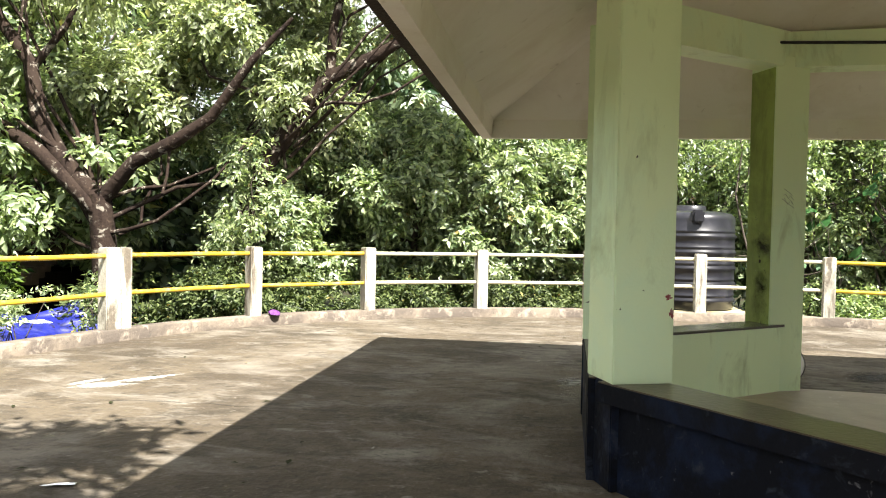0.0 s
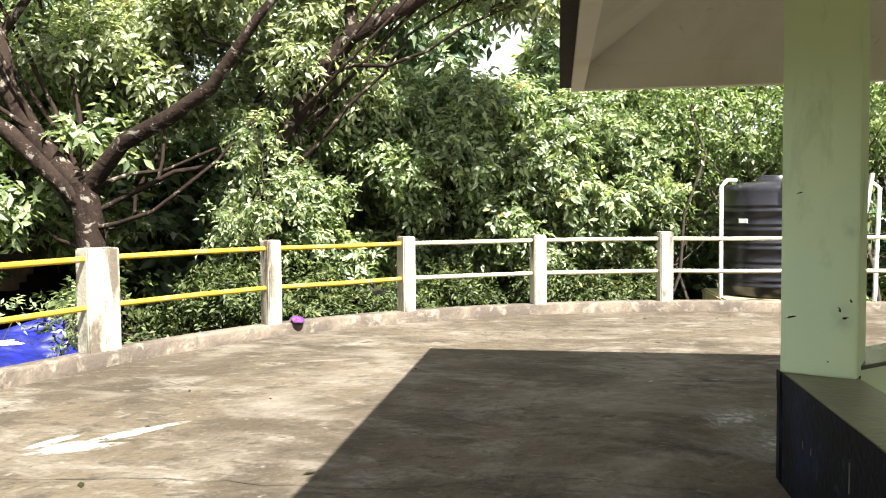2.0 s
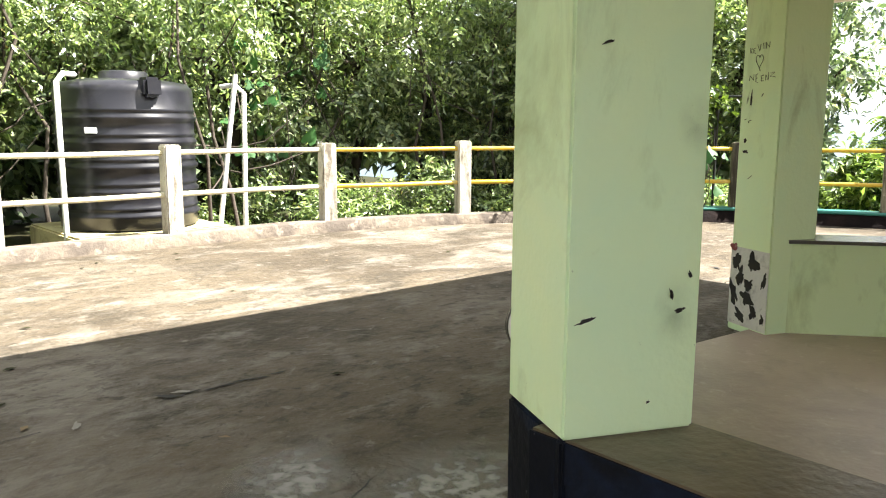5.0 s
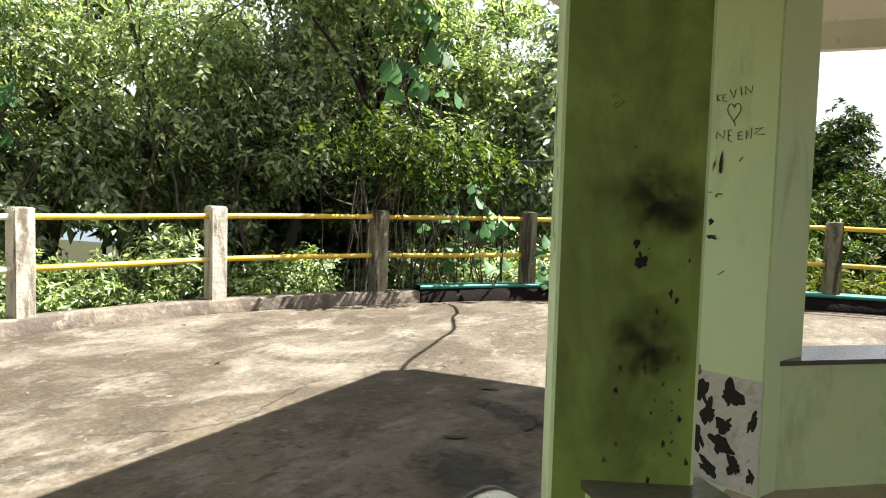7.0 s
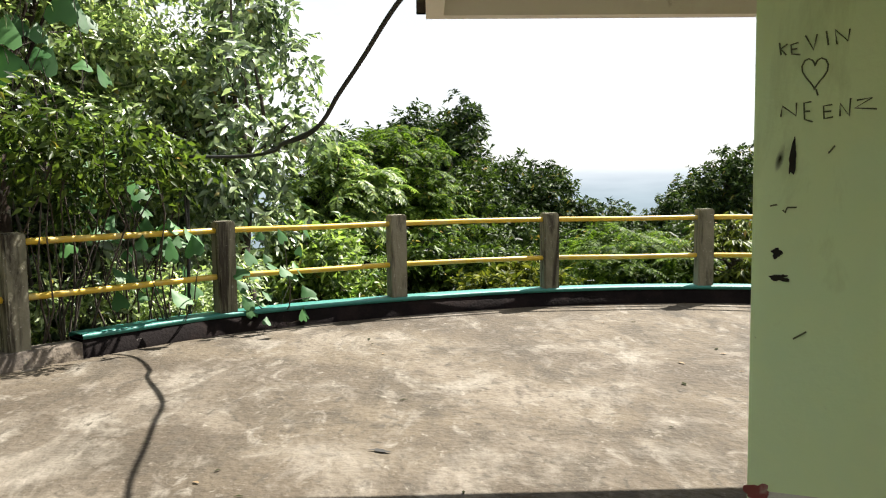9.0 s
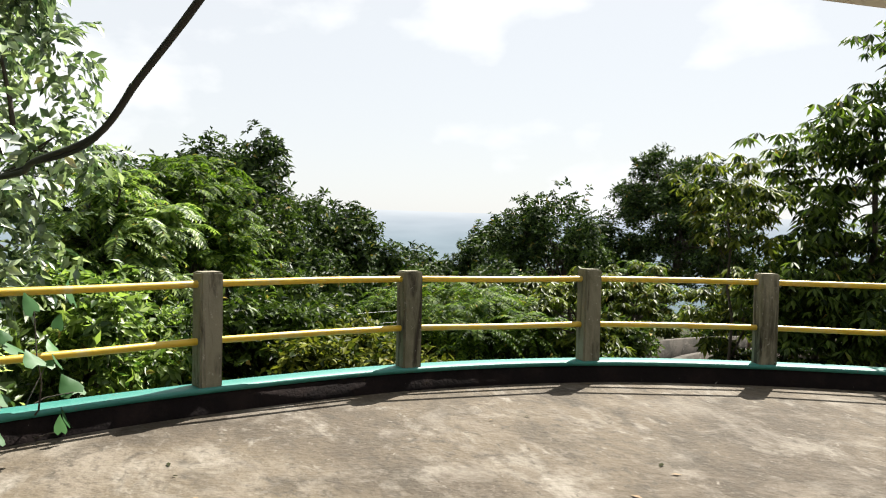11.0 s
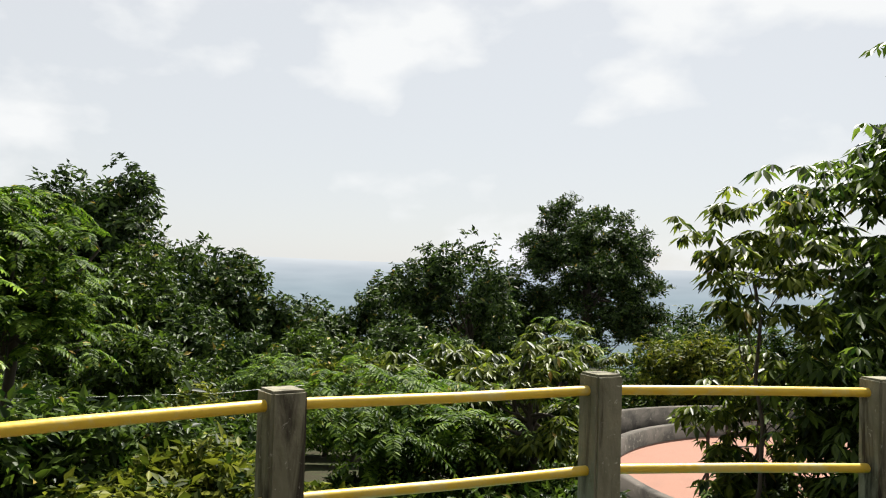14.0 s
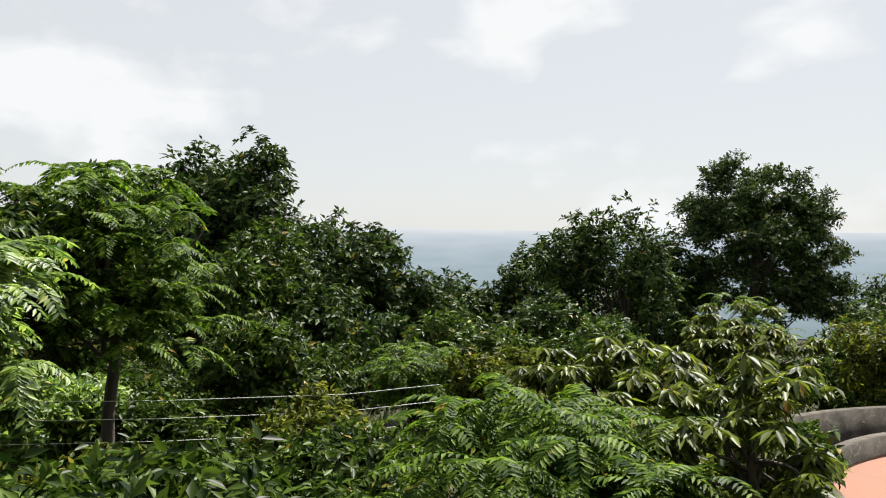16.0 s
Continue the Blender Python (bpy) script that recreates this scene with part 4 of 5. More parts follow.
# thin bare stems between the trees
for deg in np.arange(34, 100, 3.1):
    d = rng.uniform(9.0, 11.5)
    x, y = polar(deg, d)
    st = thing("sapling", (x, y, lie(x, y)), "thin bare grey sapling stem", "sapling", "saplings in the thicket")
    runs = [limb((0, 0, -0.2), (rng.normal() * 0.4, rng.normal() * 0.4, rng.uniform(3.5, 5.5)), 0.030, 0.010, 0.15, 7)]
    for _ in range(5):
        z = rng.uniform(0.8, 3.5)
        runs.append(limb((0, 0, z), (rng.normal() * 0.7, rng.normal() * 0.7, z + rng.uniform(0.3, 1.0)), 0.012, 0.004, 0.3, 4))
    v, f = tubes(runs, 6)
    raw("stem", [tuple(p) for p in v], f, M_STEM, st, smooth=True)
    v, f = foliage([(0.1, 0, 3.4, 0.8, 0.8, 1.6)], 260, 6, 0.10, droop=0.4, twig=0.25, shell=0.1)
    raw("crown", v, f, L_SHADE, st)

# undergrowth at the foot of the railing
for deg in np.arange(34, 142, 6.5):
    d = rng.uniform(8.7, 10.0)
    x, y = polar(deg, d)
    if abs(x - 2.7) < 1.25 and y > 12.5:
        continue
    sh = thing("shrub", (x, y, lie(x, y)), "low leafy shrub growing against the kerb", "shrub", "undergrowth along the railing")
    cl = mass(4, (0, 0, 0.55), (0.55, 0.55, 0.35), 0.36)
    v, f = tubes([limb((0, 0, -0.1), c[:3], 0.012, 0.005, 0.3, 4) for c in cl], 6)
    raw("stem", [tuple(p) for p in v], f, M_STEM, sh, smooth=True)
    v, f = foliage(cl, 520, 7, 0.085, droop=0.25, twig=0.22, shell=0.2)
    # from 96 degrees on, a darker leaf stands in for tree shade
    raw("crown", v, f, L_SHADE if deg < 96 else L_UNDER, sh)

# hillside shrubs and trees to the east: (x, y, top, half width, how it grows, leaf, material, label)
for x, y, top, wide, grows, lf, mat, lab in (
        (12.6, 9.9, 1.1, 0.9, "pads", 0.13, L_LEAFY, "yellowing shrub below the railing"), (13.6, 8.0, 0.45, 1.1, "pads", 0.12, L_SLOPE, "bright leafy shrub below the railing"),
        (14.2, 5.1, 0.75, 1.25, "fronds", 0.080, L_FERN, "feathery light green young tree below the railing"), (12.4, 7.3, 0.2, 0.85, "pads", 0.11, L_YELLOW, "yellowing shrub below the railing"),
        (15.0, 4.2, 0.25, 1.1, "tips", 0.12, L_SLOPE, "leafy shrub below the railing"), (14.0, 3.6, 0.95, 0.95, "tips", 0.125, L_TIPS, "yellow-tipped shrub below the railing"),
        (16.6, 10.2, 2.4, 1.5, "fronds", 0.13, L_LEAFY, "drooping leafy tree on the slope"), (20.2, 9.0, 3.25, 1.8, "fronds", 0.12, L_FERN, "feathery tree on the slope"), (19.4, 10.4, 3.0, 1.7, "tips", 0.17, L_SLOPE, "drooping leafy tree on the slope"),
        (33.2, 6.5, 5.2, 2.4, "pads", 0.20, L_FAR, "tall dark tree on the slope"), (33.5, 10.2, 4.6, 3.4, "pads", 0.22, L_FAR, "tall dark tree on the slope"), (29.0, 8.2, 2.4, 2.4, "pads", 0.19, L_SLOPE, "leafy tree on the slope"),
        (38.0, 2.9, 3.1, 2.2, "pads", 0.20, L_FAR, "dark tree on the slope"), (35.5, 4.5, 3.1, 2.3, "pads", 0.20, L_FAR, "dark tree on the slope"), (37.5, 0.9, 1.1, 2.1, "pads", 0.20, L_FAR, "dark tree on the slope"), (30.0, 4.8, 0.6, 2.2, "pads", 0.18, L_FAR, "dark tree on the slope"),
        (42.0, -2.4, 1.2, 2.5, "pads", 0.22, L_FAR, "dark tree on the slope"), (42.4, -5.6, 2.4, 2.8, "pads", 0.22, L_FAR, "dark tree on the slope"), (39.4, -8.5, 3.9, 3.5, "pads", 0.22, L_FAR, "broad dark tree on the slope"), (43.0, -12.0, 2.6, 3.2, "pads", 0.22, L_FAR, "dark tree on the slope"),
        (41.5, -16.4, 6.5, 4.5, "dome", 0.20, L_FAR, "round dark tree rising over the slope"), (36.3, -19.7, 0.3, 3.2, "pads", 0.22, L_FAR, "dark tree on the slope"), (30.0, -14.0, -0.2, 2.2, "pads", 0.18, L_SLOPE, "leafy tree on the slope"),
        (22.8, 4.2, 0.2, 0.9, "fronds", 0.09, L_FERN, "feathery young tree on the slope"), (22.4, 2.8, -0.1, 1.0, "pads", 0.14, L_YELLOW, "yellow-green shrub on the slope"), (18.2, 2.6, 0.5, 1.5, "tips", 0.19, L_TIPS, "yellow-tipped tree on the slope"), (23.6, -3.2, 0.8, 1.7, "tips", 0.19, L_TIPS, "yellow-tipped tree on the slope"),
        (25.5, -0.4, 0.3, 1.6, "pads", 0.15, L_SLOPE, "leafy tree on the slope"), (26.0, 2.2, 0.2, 1.7, "pads", 0.16, L_SLOPE, "leafy shrub on the slope"), (28.0, -6.0, 0.5, 1.9, "fronds", 0.10, L_FERN, "feathery light tree on the slope"), (27.2, -9.4, -0.3, 2.0, "pads", 0.16, L_SLOPE, "leafy shrub on the slope"),
        (33.0, -3.0, 0.3, 2.6, "pads", 0.18, L_FAR, "dark shrub on the slope"), (33.0, 0.6, -0.1, 2.4, "pads", 0.18, L_SLOPE, "dark shrub on the slope"), (27.0, 5.9, -0.3, 1.4, "pads", 0.15, L_SLOPE, "leafy shrub on the slope"), (23.6, 7.0, 0.6, 1.4, "pads", 0.15, L_SLOPE, "leafy shrub on the slope"),
        (22.6, 10.4, -0.4, 1.6, "pads", 0.15, L_LEAFY, "leafy shrub on the slope"), (26.0, 11.0, 0.6, 1.8, "pads", 0.16, L_SLOPE, "leafy shrub on the slope"), (18.2, 8.0, -0.8, 1.1, "pads", 0.13, L_SLOPE, "leafy shrub on the slope"), (15.6, 8.8, -0.3, 1.0, "pads", 0.12, L_YELLOW, "yellow-green shrub on the slope"),
        (22.6, -7.6, 0.5, 1.9, "pads", 0.15, L_YELLOW, "yellow-green tree on the slope"), (20.2, -9.6, 0.7, 1.8, "tips", 0.17, L_TIPS, "yellow-tipped tree on the slope"), (16.8, -8.4, 0.8, 1.7, "pads", 0.15, L_SLOPE, "leafy tree on the slope"), (25.6, -11.5, 0.3, 2.0, "pads", 0.16, L_SLOPE, "leafy tree on the slope"),
        (16.6, 2.0, 0.0, 1.1, "pads", 0.13, L_SLOPE, "dark shrub on the slope"), (17.4, 6.1, -0.5, 1.1, "pads", 0.13, L_SLOPE, "dark shrub on the slope"), (19.5, 6.2, -0.4, 0.9, "pads", 0.13, L_YELLOW, "yellow-green shrub on the slope"), (15.4, 6.9, -0.5, 0.8, "pads", 0.12, L_SLOPE, "dark shrub on the slope"),
        (13.2, 5.4, -0.45, 0.8, "pads", 0.11, L_SLOPE, "low leafy shrub under the railing"), (13.0, 4.3, -0.5, 0.75, "pads", 0.11, L_SLOPE, "low leafy shrub under the railing"), (14.9, 3.2, -0.5, 0.8, "pads", 0.11, L_SLOPE, "low leafy shrub under the railing"), (22.0, 8.4, -0.9, 1.3, "pads", 0.15, L_SLOPE, "leafy shrub on the slope"), (25.0, 9.0, -1.0, 1.7, "pads", 0.16, L_SLOPE, "leafy shrub on the slope"), (12.1, 2.3, -0.05, 0.5, "tips", 0.12, L_SLOPE, "leafy shrub beside the lower terrace"), (11.6, 1.3, 0.2, 0.7, "tips", 0.13, L_SLENDER, "dark leafy shrub beside the lower terrace"), (11.3, 0.5, 0.7, 0.8, "tips", 0.14, L_SLENDER, "dark leafy shrub beside the lower terrace"), (12.3, 6.3, -0.35, 0.7, "pads", 0.11, L_YELLOW, "low yellow-green shrub under the railing")):
    base = lie(x, y)
    tall = top - base
    centre, rise = (0, 0, tall * 0.56), tall * 0.44
    kind = "tree" if tall > 2.5 else "shrub"
    if grows == "fronds":
        cl = crown(int(62 * min(wide, 1.7)), centre, wide * 0.85, wide * 0.85, rise * 0.95, 0.08, -0.4, 0.8, 0.25)
        how, twigs, leaves = dict(leafage=fronds(cl, 6, 15, 0.60, lf * 1.15)), 0, 0
    elif grows == "tips":
        cl = crown(int(60 * wide), centre, wide * 0.9, wide * 0.9, rise * 0.95, 0.15, -0.8, 0.7, 0.45)
        how, twigs, leaves = dict(leafage=whorls(cl, 10, 8, lf * 1.15)), 0, 0
    elif grows == "dome":
        cl = crown(230, (0, 0, tall * 0.52), wide * 0.94, wide * 0.94, tall * 0.46, 0.50, -0.30, 0.38, 0.55)
        how, twigs, leaves = dict(width=0.46, droop=0.15, twig=0.38, shell=0.1), 9500, 8
    else:
        # a main mound, side mounds and sprays that break the outline
        cl = crown(int(22 + 5 * wide), (0, 0, tall * 0.50), wide * 0.85, wide * 0.85, tall * 0.40, wide * 0.24, -0.9, 0.6, 0.5)
        for _ in range(4):
            a, q = rng.uniform(0, 6.28), rng.uniform(0.35, 0.75) * wide
            cl += crown(9, (q * math.cos(a), q * math.sin(a), tall * rng.uniform(0.45, 0.76)), wide * 0.42, wide * 0.42, tall * 0.20, wide * 0.16, -0.5, 0.6, 0.6)
        cl += [(c[0] * 1.12, c[1] * 1.12, c[2] + 0.16 * rise * rng.uniform(0, 1), 0.10 * wide, 0.10 * wide, 0.14 * wide) for c in cl if c[2] > tall * 0.55 and rng.uniform() < 0.6]
        how, twigs, leaves = dict(width=0.42, droop=0.25, twig=wide * 0.10 + 0.10, shell=0.4), int((500 + 850 * min(wide, 3.0)) * (0.62 if mat == L_FAR else 0.9)), 8
        lf *= 1.25 if mat == L_FAR else 1.05
    tree(kind, (x, y, base), lab, mat, cl, twigs, leaves, lf, (0, 0, tall * 0.6), 0.03 + 0.014 * tall, 18, "plants on the slope", M_STEM, kind, **how)

# trees close to the railing at the far end
for x, y, top, wide, lf, cn, lab in ((11.3, 1.15, 4.15, 1.65, 0.18, 120, "slender tall tree with long drooping dark leaves"), (11.45, 3.1, 2.42, 0.62, 0.135, 29, "small slender tree with sparse drooping leaves"), (10.9, 2.2, 1.3, 0.85, 0.15, 85, "leafy young tree beside the railing"), (11.9, 2.5, 1.05, 0.70, 0.15, 28, "yellow-tipped bush beside the railing"), (11.7, -0.6, 3.6, 1.3, 0.18, 120, "slender tall tree with long drooping dark leaves")):
    base = lie(x, y)
    tall = top - base
    if cn > 30:
        cl = crown(cn, (0, 0, tall * 0.57), wide * 0.9, wide * 0.9, tall * 0.42, 0.10, -0.9, 0.7, 0.3)
    else:
        cl = crown(cn, (0, 0, tall - 0.75), wide, wide, 0.72, 0.06, -0.9, 0.7, 0.35)
    tree("tree", (x, y, base), lab, L_TIPS if cn < 30 else L_SLENDER, cl, 0, 0, lf, (0, 0, tall * 0.72), 0.045 if cn > 30 else 0.020, 10, "slender trees at the railing", M_STEM, thin=0.7, leafage=whorls([(*c[:3], c[3] * 3.4, c[4] * 3.4, c[5] * 3.6) for c in cl], 9, 8, lf, 0.8, 0.33))

# thicket behind the wall of trees
for deg in np.arange(29, 178, 6.0):
    d = rng.uniform(15.5, 18.0) if deg > 58 else rng.uniform(12.5, 14.5)
    x, y = polar(deg, d)
    high = 2.9 if deg > 138 else 1.9 if deg > 50 else 1.2
    cl = crown(16, (0, 0, high * 0.84), 1.7, 1.4, high, 0.55, -0.8, 0.7, 0.3)
    tree("shrub", (x, y, lie(x, y)), "dense dark undergrowth in the thicket", L_DARK, cl, 700, 6, 0.34, (0, 0, 1.6), 0.05, 5, "undergrowth in the thicket", M_STEM, "shrub", width=0.5, droop=0.3, twig=0.4)

# a tree behind the start of the walk, whose branch shades the floor
foot = (4.2, -3.2, -0.8)
cl = crown(11, (-0.45, 2.35, 4.3), 1.0, 0.8, 0.35, 0.26) + crown(10, (4.0, -3.0, 6.6), 1.2, 1.0, 0.9, 0.4)
tree("tree", foot, "tall tree that overhangs the terrace", L_MID, shifted(cl, foot), 1500, 8, 0.16, (0, 0, 6.2), 0.2, 16, "", M_STEM, width=0.42, droop=0.4, twig=0.3, shell=0.2)

# bushes in the dark hillside leaf, which paints in the shade under the tree
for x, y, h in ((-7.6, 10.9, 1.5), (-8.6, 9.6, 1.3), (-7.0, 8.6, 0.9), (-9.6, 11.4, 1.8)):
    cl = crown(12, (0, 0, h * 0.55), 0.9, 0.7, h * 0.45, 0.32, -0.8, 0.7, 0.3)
    tree("shrub", (x, y, lie(x, y)), "bush under the tree, shade put into its dark leaf colour", L_SLOPE, cl, 900, 7, 0.13, (0, 0, h * 0.5), 0.03, 6, "undergrowth in the thicket", M_STEM, "shrub", width=0.45, droop=0.3, twig=0.25)

# shrubs under the forked tree, their shade put into the leaf colour
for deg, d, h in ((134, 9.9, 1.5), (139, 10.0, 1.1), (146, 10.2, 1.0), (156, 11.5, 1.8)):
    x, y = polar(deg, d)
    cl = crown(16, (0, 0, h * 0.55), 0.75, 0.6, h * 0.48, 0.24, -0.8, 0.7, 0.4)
    tree("shrub", (x, y, lie(x, y)), "leafy shrub under the forked tree, shade put into its leaf colour", L_UNDER, cl, 300, 7, 0.11, (0, 0, h * 0.6), 0.03, 10, "undergrowth in the thicket", M_STEM, "shrub", width=0.42, droop=0.3, twig=0.25, shell=0.2)

# unseen trees added to the west and south to screen off skylight
for k, deg in enumerate(np.arange(180, 272, 9.0)):
    x, y = polar(deg, 20.0 + 2.5 * (k % 2))
    tp = 5.2 + 1.2 * math.sin(k * 2.0)
    cl = crown(34, (0, 0, tp * 0.55), 2.3, 2.3, tp * 0.45, 0.8, -0.85, 0.7, 0.5)
    tree("tree", (x, y, lie(x, y)), "unseen leafy tree added to screen off skylight", L_SLOPE, cl, 700, 6, 0.55, (0, 0, tp * 0.6), 0.14, 10, "woods round the terrace", M_STEM, width=0.5, droop=0.3, twig=0.5)

# ---------------------------------------------------------------- clutter
def blot(name, place, rx, ry, mat, label, category, turn=0.0, z=0.004, ragged=0.25, parent=None, seed=1):
    """A thin, ragged-edged patch lying on a surface."""
    r = random.Random(seed)
    n = 40
    ph = [r.uniform(0, 6.28) for _ in range(6)]
    verts = [(0, 0, z)]
    for k in range(n):
        a = 2 * math.pi * k / n
        s = max(0.2, 1 + ragged * sum(math.sin(a * h + ph[m]) / (m + 1.4) for m, h in enumerate((1, 3, 4, 5, 7, 11))))
        verts.append((rx * s * math.cos(a), ry * s * math.sin(a), z))
    faces = [(0, k + 1, (k + 1) % n + 1) for k in range(n)]
    ob = raw(name, verts, faces, mat, parent, label)
    ob.location = place
    ob.rotation_euler = (0, 0, turn)
    return tagged(ob, category=category)


for k, (x, y, rx, ry) in enumerate(((-3.05, 6.62, 0.24, 0.11), (-2.86, 6.92, 0.26, 0.07), (-3.16, 6.82, 0.16, 0.06))):
    blot("paint_splash", (x, y, 0), rx, ry, M_WHITEWASH, "dried white paint splash on the concrete", "stain", 0.6 + 0.3 * k, 0.004 + 0.001 * k, 0.6, seed=3 + k)
blot("damp_patch", (3.45, 8.66, 0), 0.42, 0.28, M_DAMP, "dark damp patch on the concrete", "stain", 0.9, 0.004, 0.22, seed=5)
blot("bare_patch", (1.02, 7.38, 0), 0.58, 0.42, M_PATCHY, "pale bare cement patch in the floor", "stain", 0.6, 0.004, 0.4, seed=17)
blot("bare_patch", (0.72, 7.62, 0), 0.34, 0.18, M_PATCHY, "pale bare cement patch in the floor", "stain", 0.9, 0.0045, 0.5, seed=18)
for k in range(7):
    blot("crack", (0.80 + 0.085 * k, 8.77 + 0.012 * math.sin(k * 2.1), 0), 0.045, 0.008, M_SOOT, "dark crack in the concrete", "crack", 0.15 * math.sin(k), 0.0045, 0.4, seed=30 + k)
blot("damp_patch", (4.35, 8.75, 0), 0.42, 0.13, M_DAMP, "faint damp streak on the concrete", "stain", 1.1, 0.004, 0.4, seed=9)

tarp = thing("tarpaulin", (-6.6, 9.3, -0.35), "crumpled blue tarpaulin slung beyond the railing", "tarpaulin")
n = 60
verts = []
for i in range(n):
    for j in range(n):
        u, v = i / (n - 1), j / (n - 1)
        x, y = -1.6 + 3.3 * u - 0.9 * v, -2.4 + 3.2 * u + 1.5 * v
        z = 0.0 + 0.36 * v + 0.16 * noise.noise(Vector((u * 5, v * 5, 1))) + 0.09 * abs(noise.noise(Vector((u * 13, v * 9, 4)))) + 0.04 * noise.noise(Vector((u * 30, v * 24, 7)))
        verts.append((x, y, z))
faces = [(i * n + j, (i + 1) * n + j, (i + 1) * n + j + 1, i * n + j + 1) for i in range(n - 1) for j in range(n - 1)]
raw("sheet", verts, faces, M_TARP, tarp, smooth=True)
bag = blot("plastic_sheet", (-5.35, 9.15, 0.02), 0.20, 0.15, M_WHITECLOTH, "crumpled white plastic sheet on the tarpaulin", "plastic sheet", 0.4, 0.12, 0.5, seed=12)
cloth = thing("purple_cloth", (-3.05, 10.72, 0.13), "crumpled purple cloth on the kerb", "cloth")
bm = bmesh.new()
bmesh.ops.create_icosphere(bm, subdivisions=3, radius=0.075)
for v in bm.verts:
    v.co = v.co * (1 + 0.5 * noise.noise(v.co * 14)) * 1.0
    v.co.z = max(v.co.z * 0.6, -0.02) + 0.02
part("fold", bm, M_PURPLE, cloth)

# tiled roof of a hut beyond the forked tree
hut = thing("hut", (-10.8, 14.6, -1.1), "low hut with a brown clay tile roof among the trees", "hut")
bm = bmesh.new()
box(bm, (-2.6, -1.6, 0.0), (2.6, 1.6, 1.5), None, 0.02)
part("wall", bm, M_DARKKERB, hut)
tile_roof = thing("roof", (0, 0, 1.5), "", "")
tile_roof.parent = hut
for k in range(13):
    bm = bmesh.new()
    y = -2.0 + k * 0.16
    box(bm, (-3.0, y, 0.10 * k - 0.16), (3.0, y + 0.20, 0.10 * k + 0.035), None, 0.012)
    part("tile_course", bm, M_TILE, tile_roof)

# cable from the roof to the stick at the railing
stick = thing("cable_stick", (8.92, 10.66, lie(8.92, 10.66)), "thin black stick that carries the cable", "stick")
rise = 1.58 - lie(8.92, 10.66)
tube_part("stick", [(0, 0, -0.1), (-0.03, -0.02, rise * 0.5), (-0.11, -0.07, rise)], 0.016, M_CABLE, stick)
cable = thing("cable", (8.81, 10.59, 1.57), "sagging black cable between roof and stick", "cable")
pts = spline([(0, 0, 0), (-0.10, -0.52, -0.005), (-0.55, -0.86, 0.02), (-0.83, -0.97, 0.06), (-1.41, -1.31, 0.14), (-1.75, -1.50, 0.33), (-2.04, -1.67, 0.50), (-2.45, -1.90, 0.74), (-2.80, -2.10, 0.86)], 6)
tube_part("cable", [tuple(p) for p in pts], 0.015, M_CABLE, cable)
tube_part("cable_loop", [tuple(p + Vector((0, 0, 0.022 * math.sin(k * 0.35)))) for k, p in enumerate(pts[8:30])], 0.008, M_CABLE, cable)
tube_part("cable_tail", [(0, 0, 0), (0.03, 0.05, -0.25), (-0.02, 0.02, -0.6), (0.03, 0.0, -0.75)], 0.010, M_CABLE, cable)

# lower terrace with its kerb wall and iron frame
LOW = (15.3, -4.2, -1.8)
lower = thing("lower_terrace", LOW, "round orange earth terrace below the lookout", "terrace", kind="structure")


def arc(r, a0, a1, n=40):
    return [(r * math.cos(radians(a0 + (a1 - a0) * k / n)), r * math.sin(radians(a0 + (a1 - a0) * k / n)), 0) for k in range(n + 1)]


bm = bmesh.new()
prism(bm, [(p[0], p[1]) for p in arc(4.6, 0, 352.5, 47)], -0.9, 0.0)
part("paving", bm, M_ORANGE, lower)
swept("kerb_wall", arc(4.65, 130, -70), [(-0.1, -0.9), (-0.1, 0.30), (0.1, 0.30), (0.1, -0.9)], M_OLDWALL, lower, "stained concrete kerb wall")
swept("outer_wall", arc(5.9, 80, -70), [(-0.1, -0.9), (-0.1, 0.42), (0.1, 0.42), (0.1, -0.9)], M_OLDWALL, lower, "grey concrete retaining wall")
frame_thing = thing("iron_frame", (16.3, -1.5, -1.8), "dark rusty iron play frame on the orange terrace", "frame")
for k, (x, y) in enumerate(((0, 0), (-0.10, -0.55), (0.55, -0.10))):
    tube_part("upright", [(x, y, 0), (x, y, 1.15)], 0.045 if k == 0 else 0.03, M_RUST, frame_thing)
for k in range(4):
    tube_part("rung", [(0, 0, 0.22 + k * 0.24), (-0.10, -0.55, 0.22 + k * 0.24)], 0.013, M_RUST, frame_thing)
tube_part("brace", [(0.12, 0.55, 0), (0.0, 0.0, 0.9)], 0.018, M_RUST, frame_thing)
tube_part("brace", [(-0.25, -1.05, 0), (-0.10, -0.55, 0.95)], 0.018, M_RUST, frame_thing)
tube_part("top_bar", [(-0.12, -0.70, 1.13), (0.02, 0.15, 1.13)], 0.03, M_RUST, frame_thing)


# ---------------------------------------------------------------- marks on the pillars
def on_face(pil, u, z, lift=0.0025):
    """Pose on a pillar's marked face: u metres in from its outer edge, at height z; local x runs inwards, local y up."""
    turn = Matrix(((-1, 0, 0), (0, 0, 1), (0, 1, 0))).to_4x4()
    return Matrix.Translation((-u, 0.155 + lift, z)) @ turn


def mark(pil, u, z, rx, rz, mat, name, label, ragged=0.35, seed=1, turn=0.0):
    ob = blot(name, (0, 0, 0), rx, rz, mat, label, "", 0.0, 0.0, ragged, pil, seed)
    ob.matrix_local = on_face(pil, u, z, 0.0022 + 0.0006 * (seed % 4)) @ Matrix.Rotation(turn, 4, "Z")
    return ob


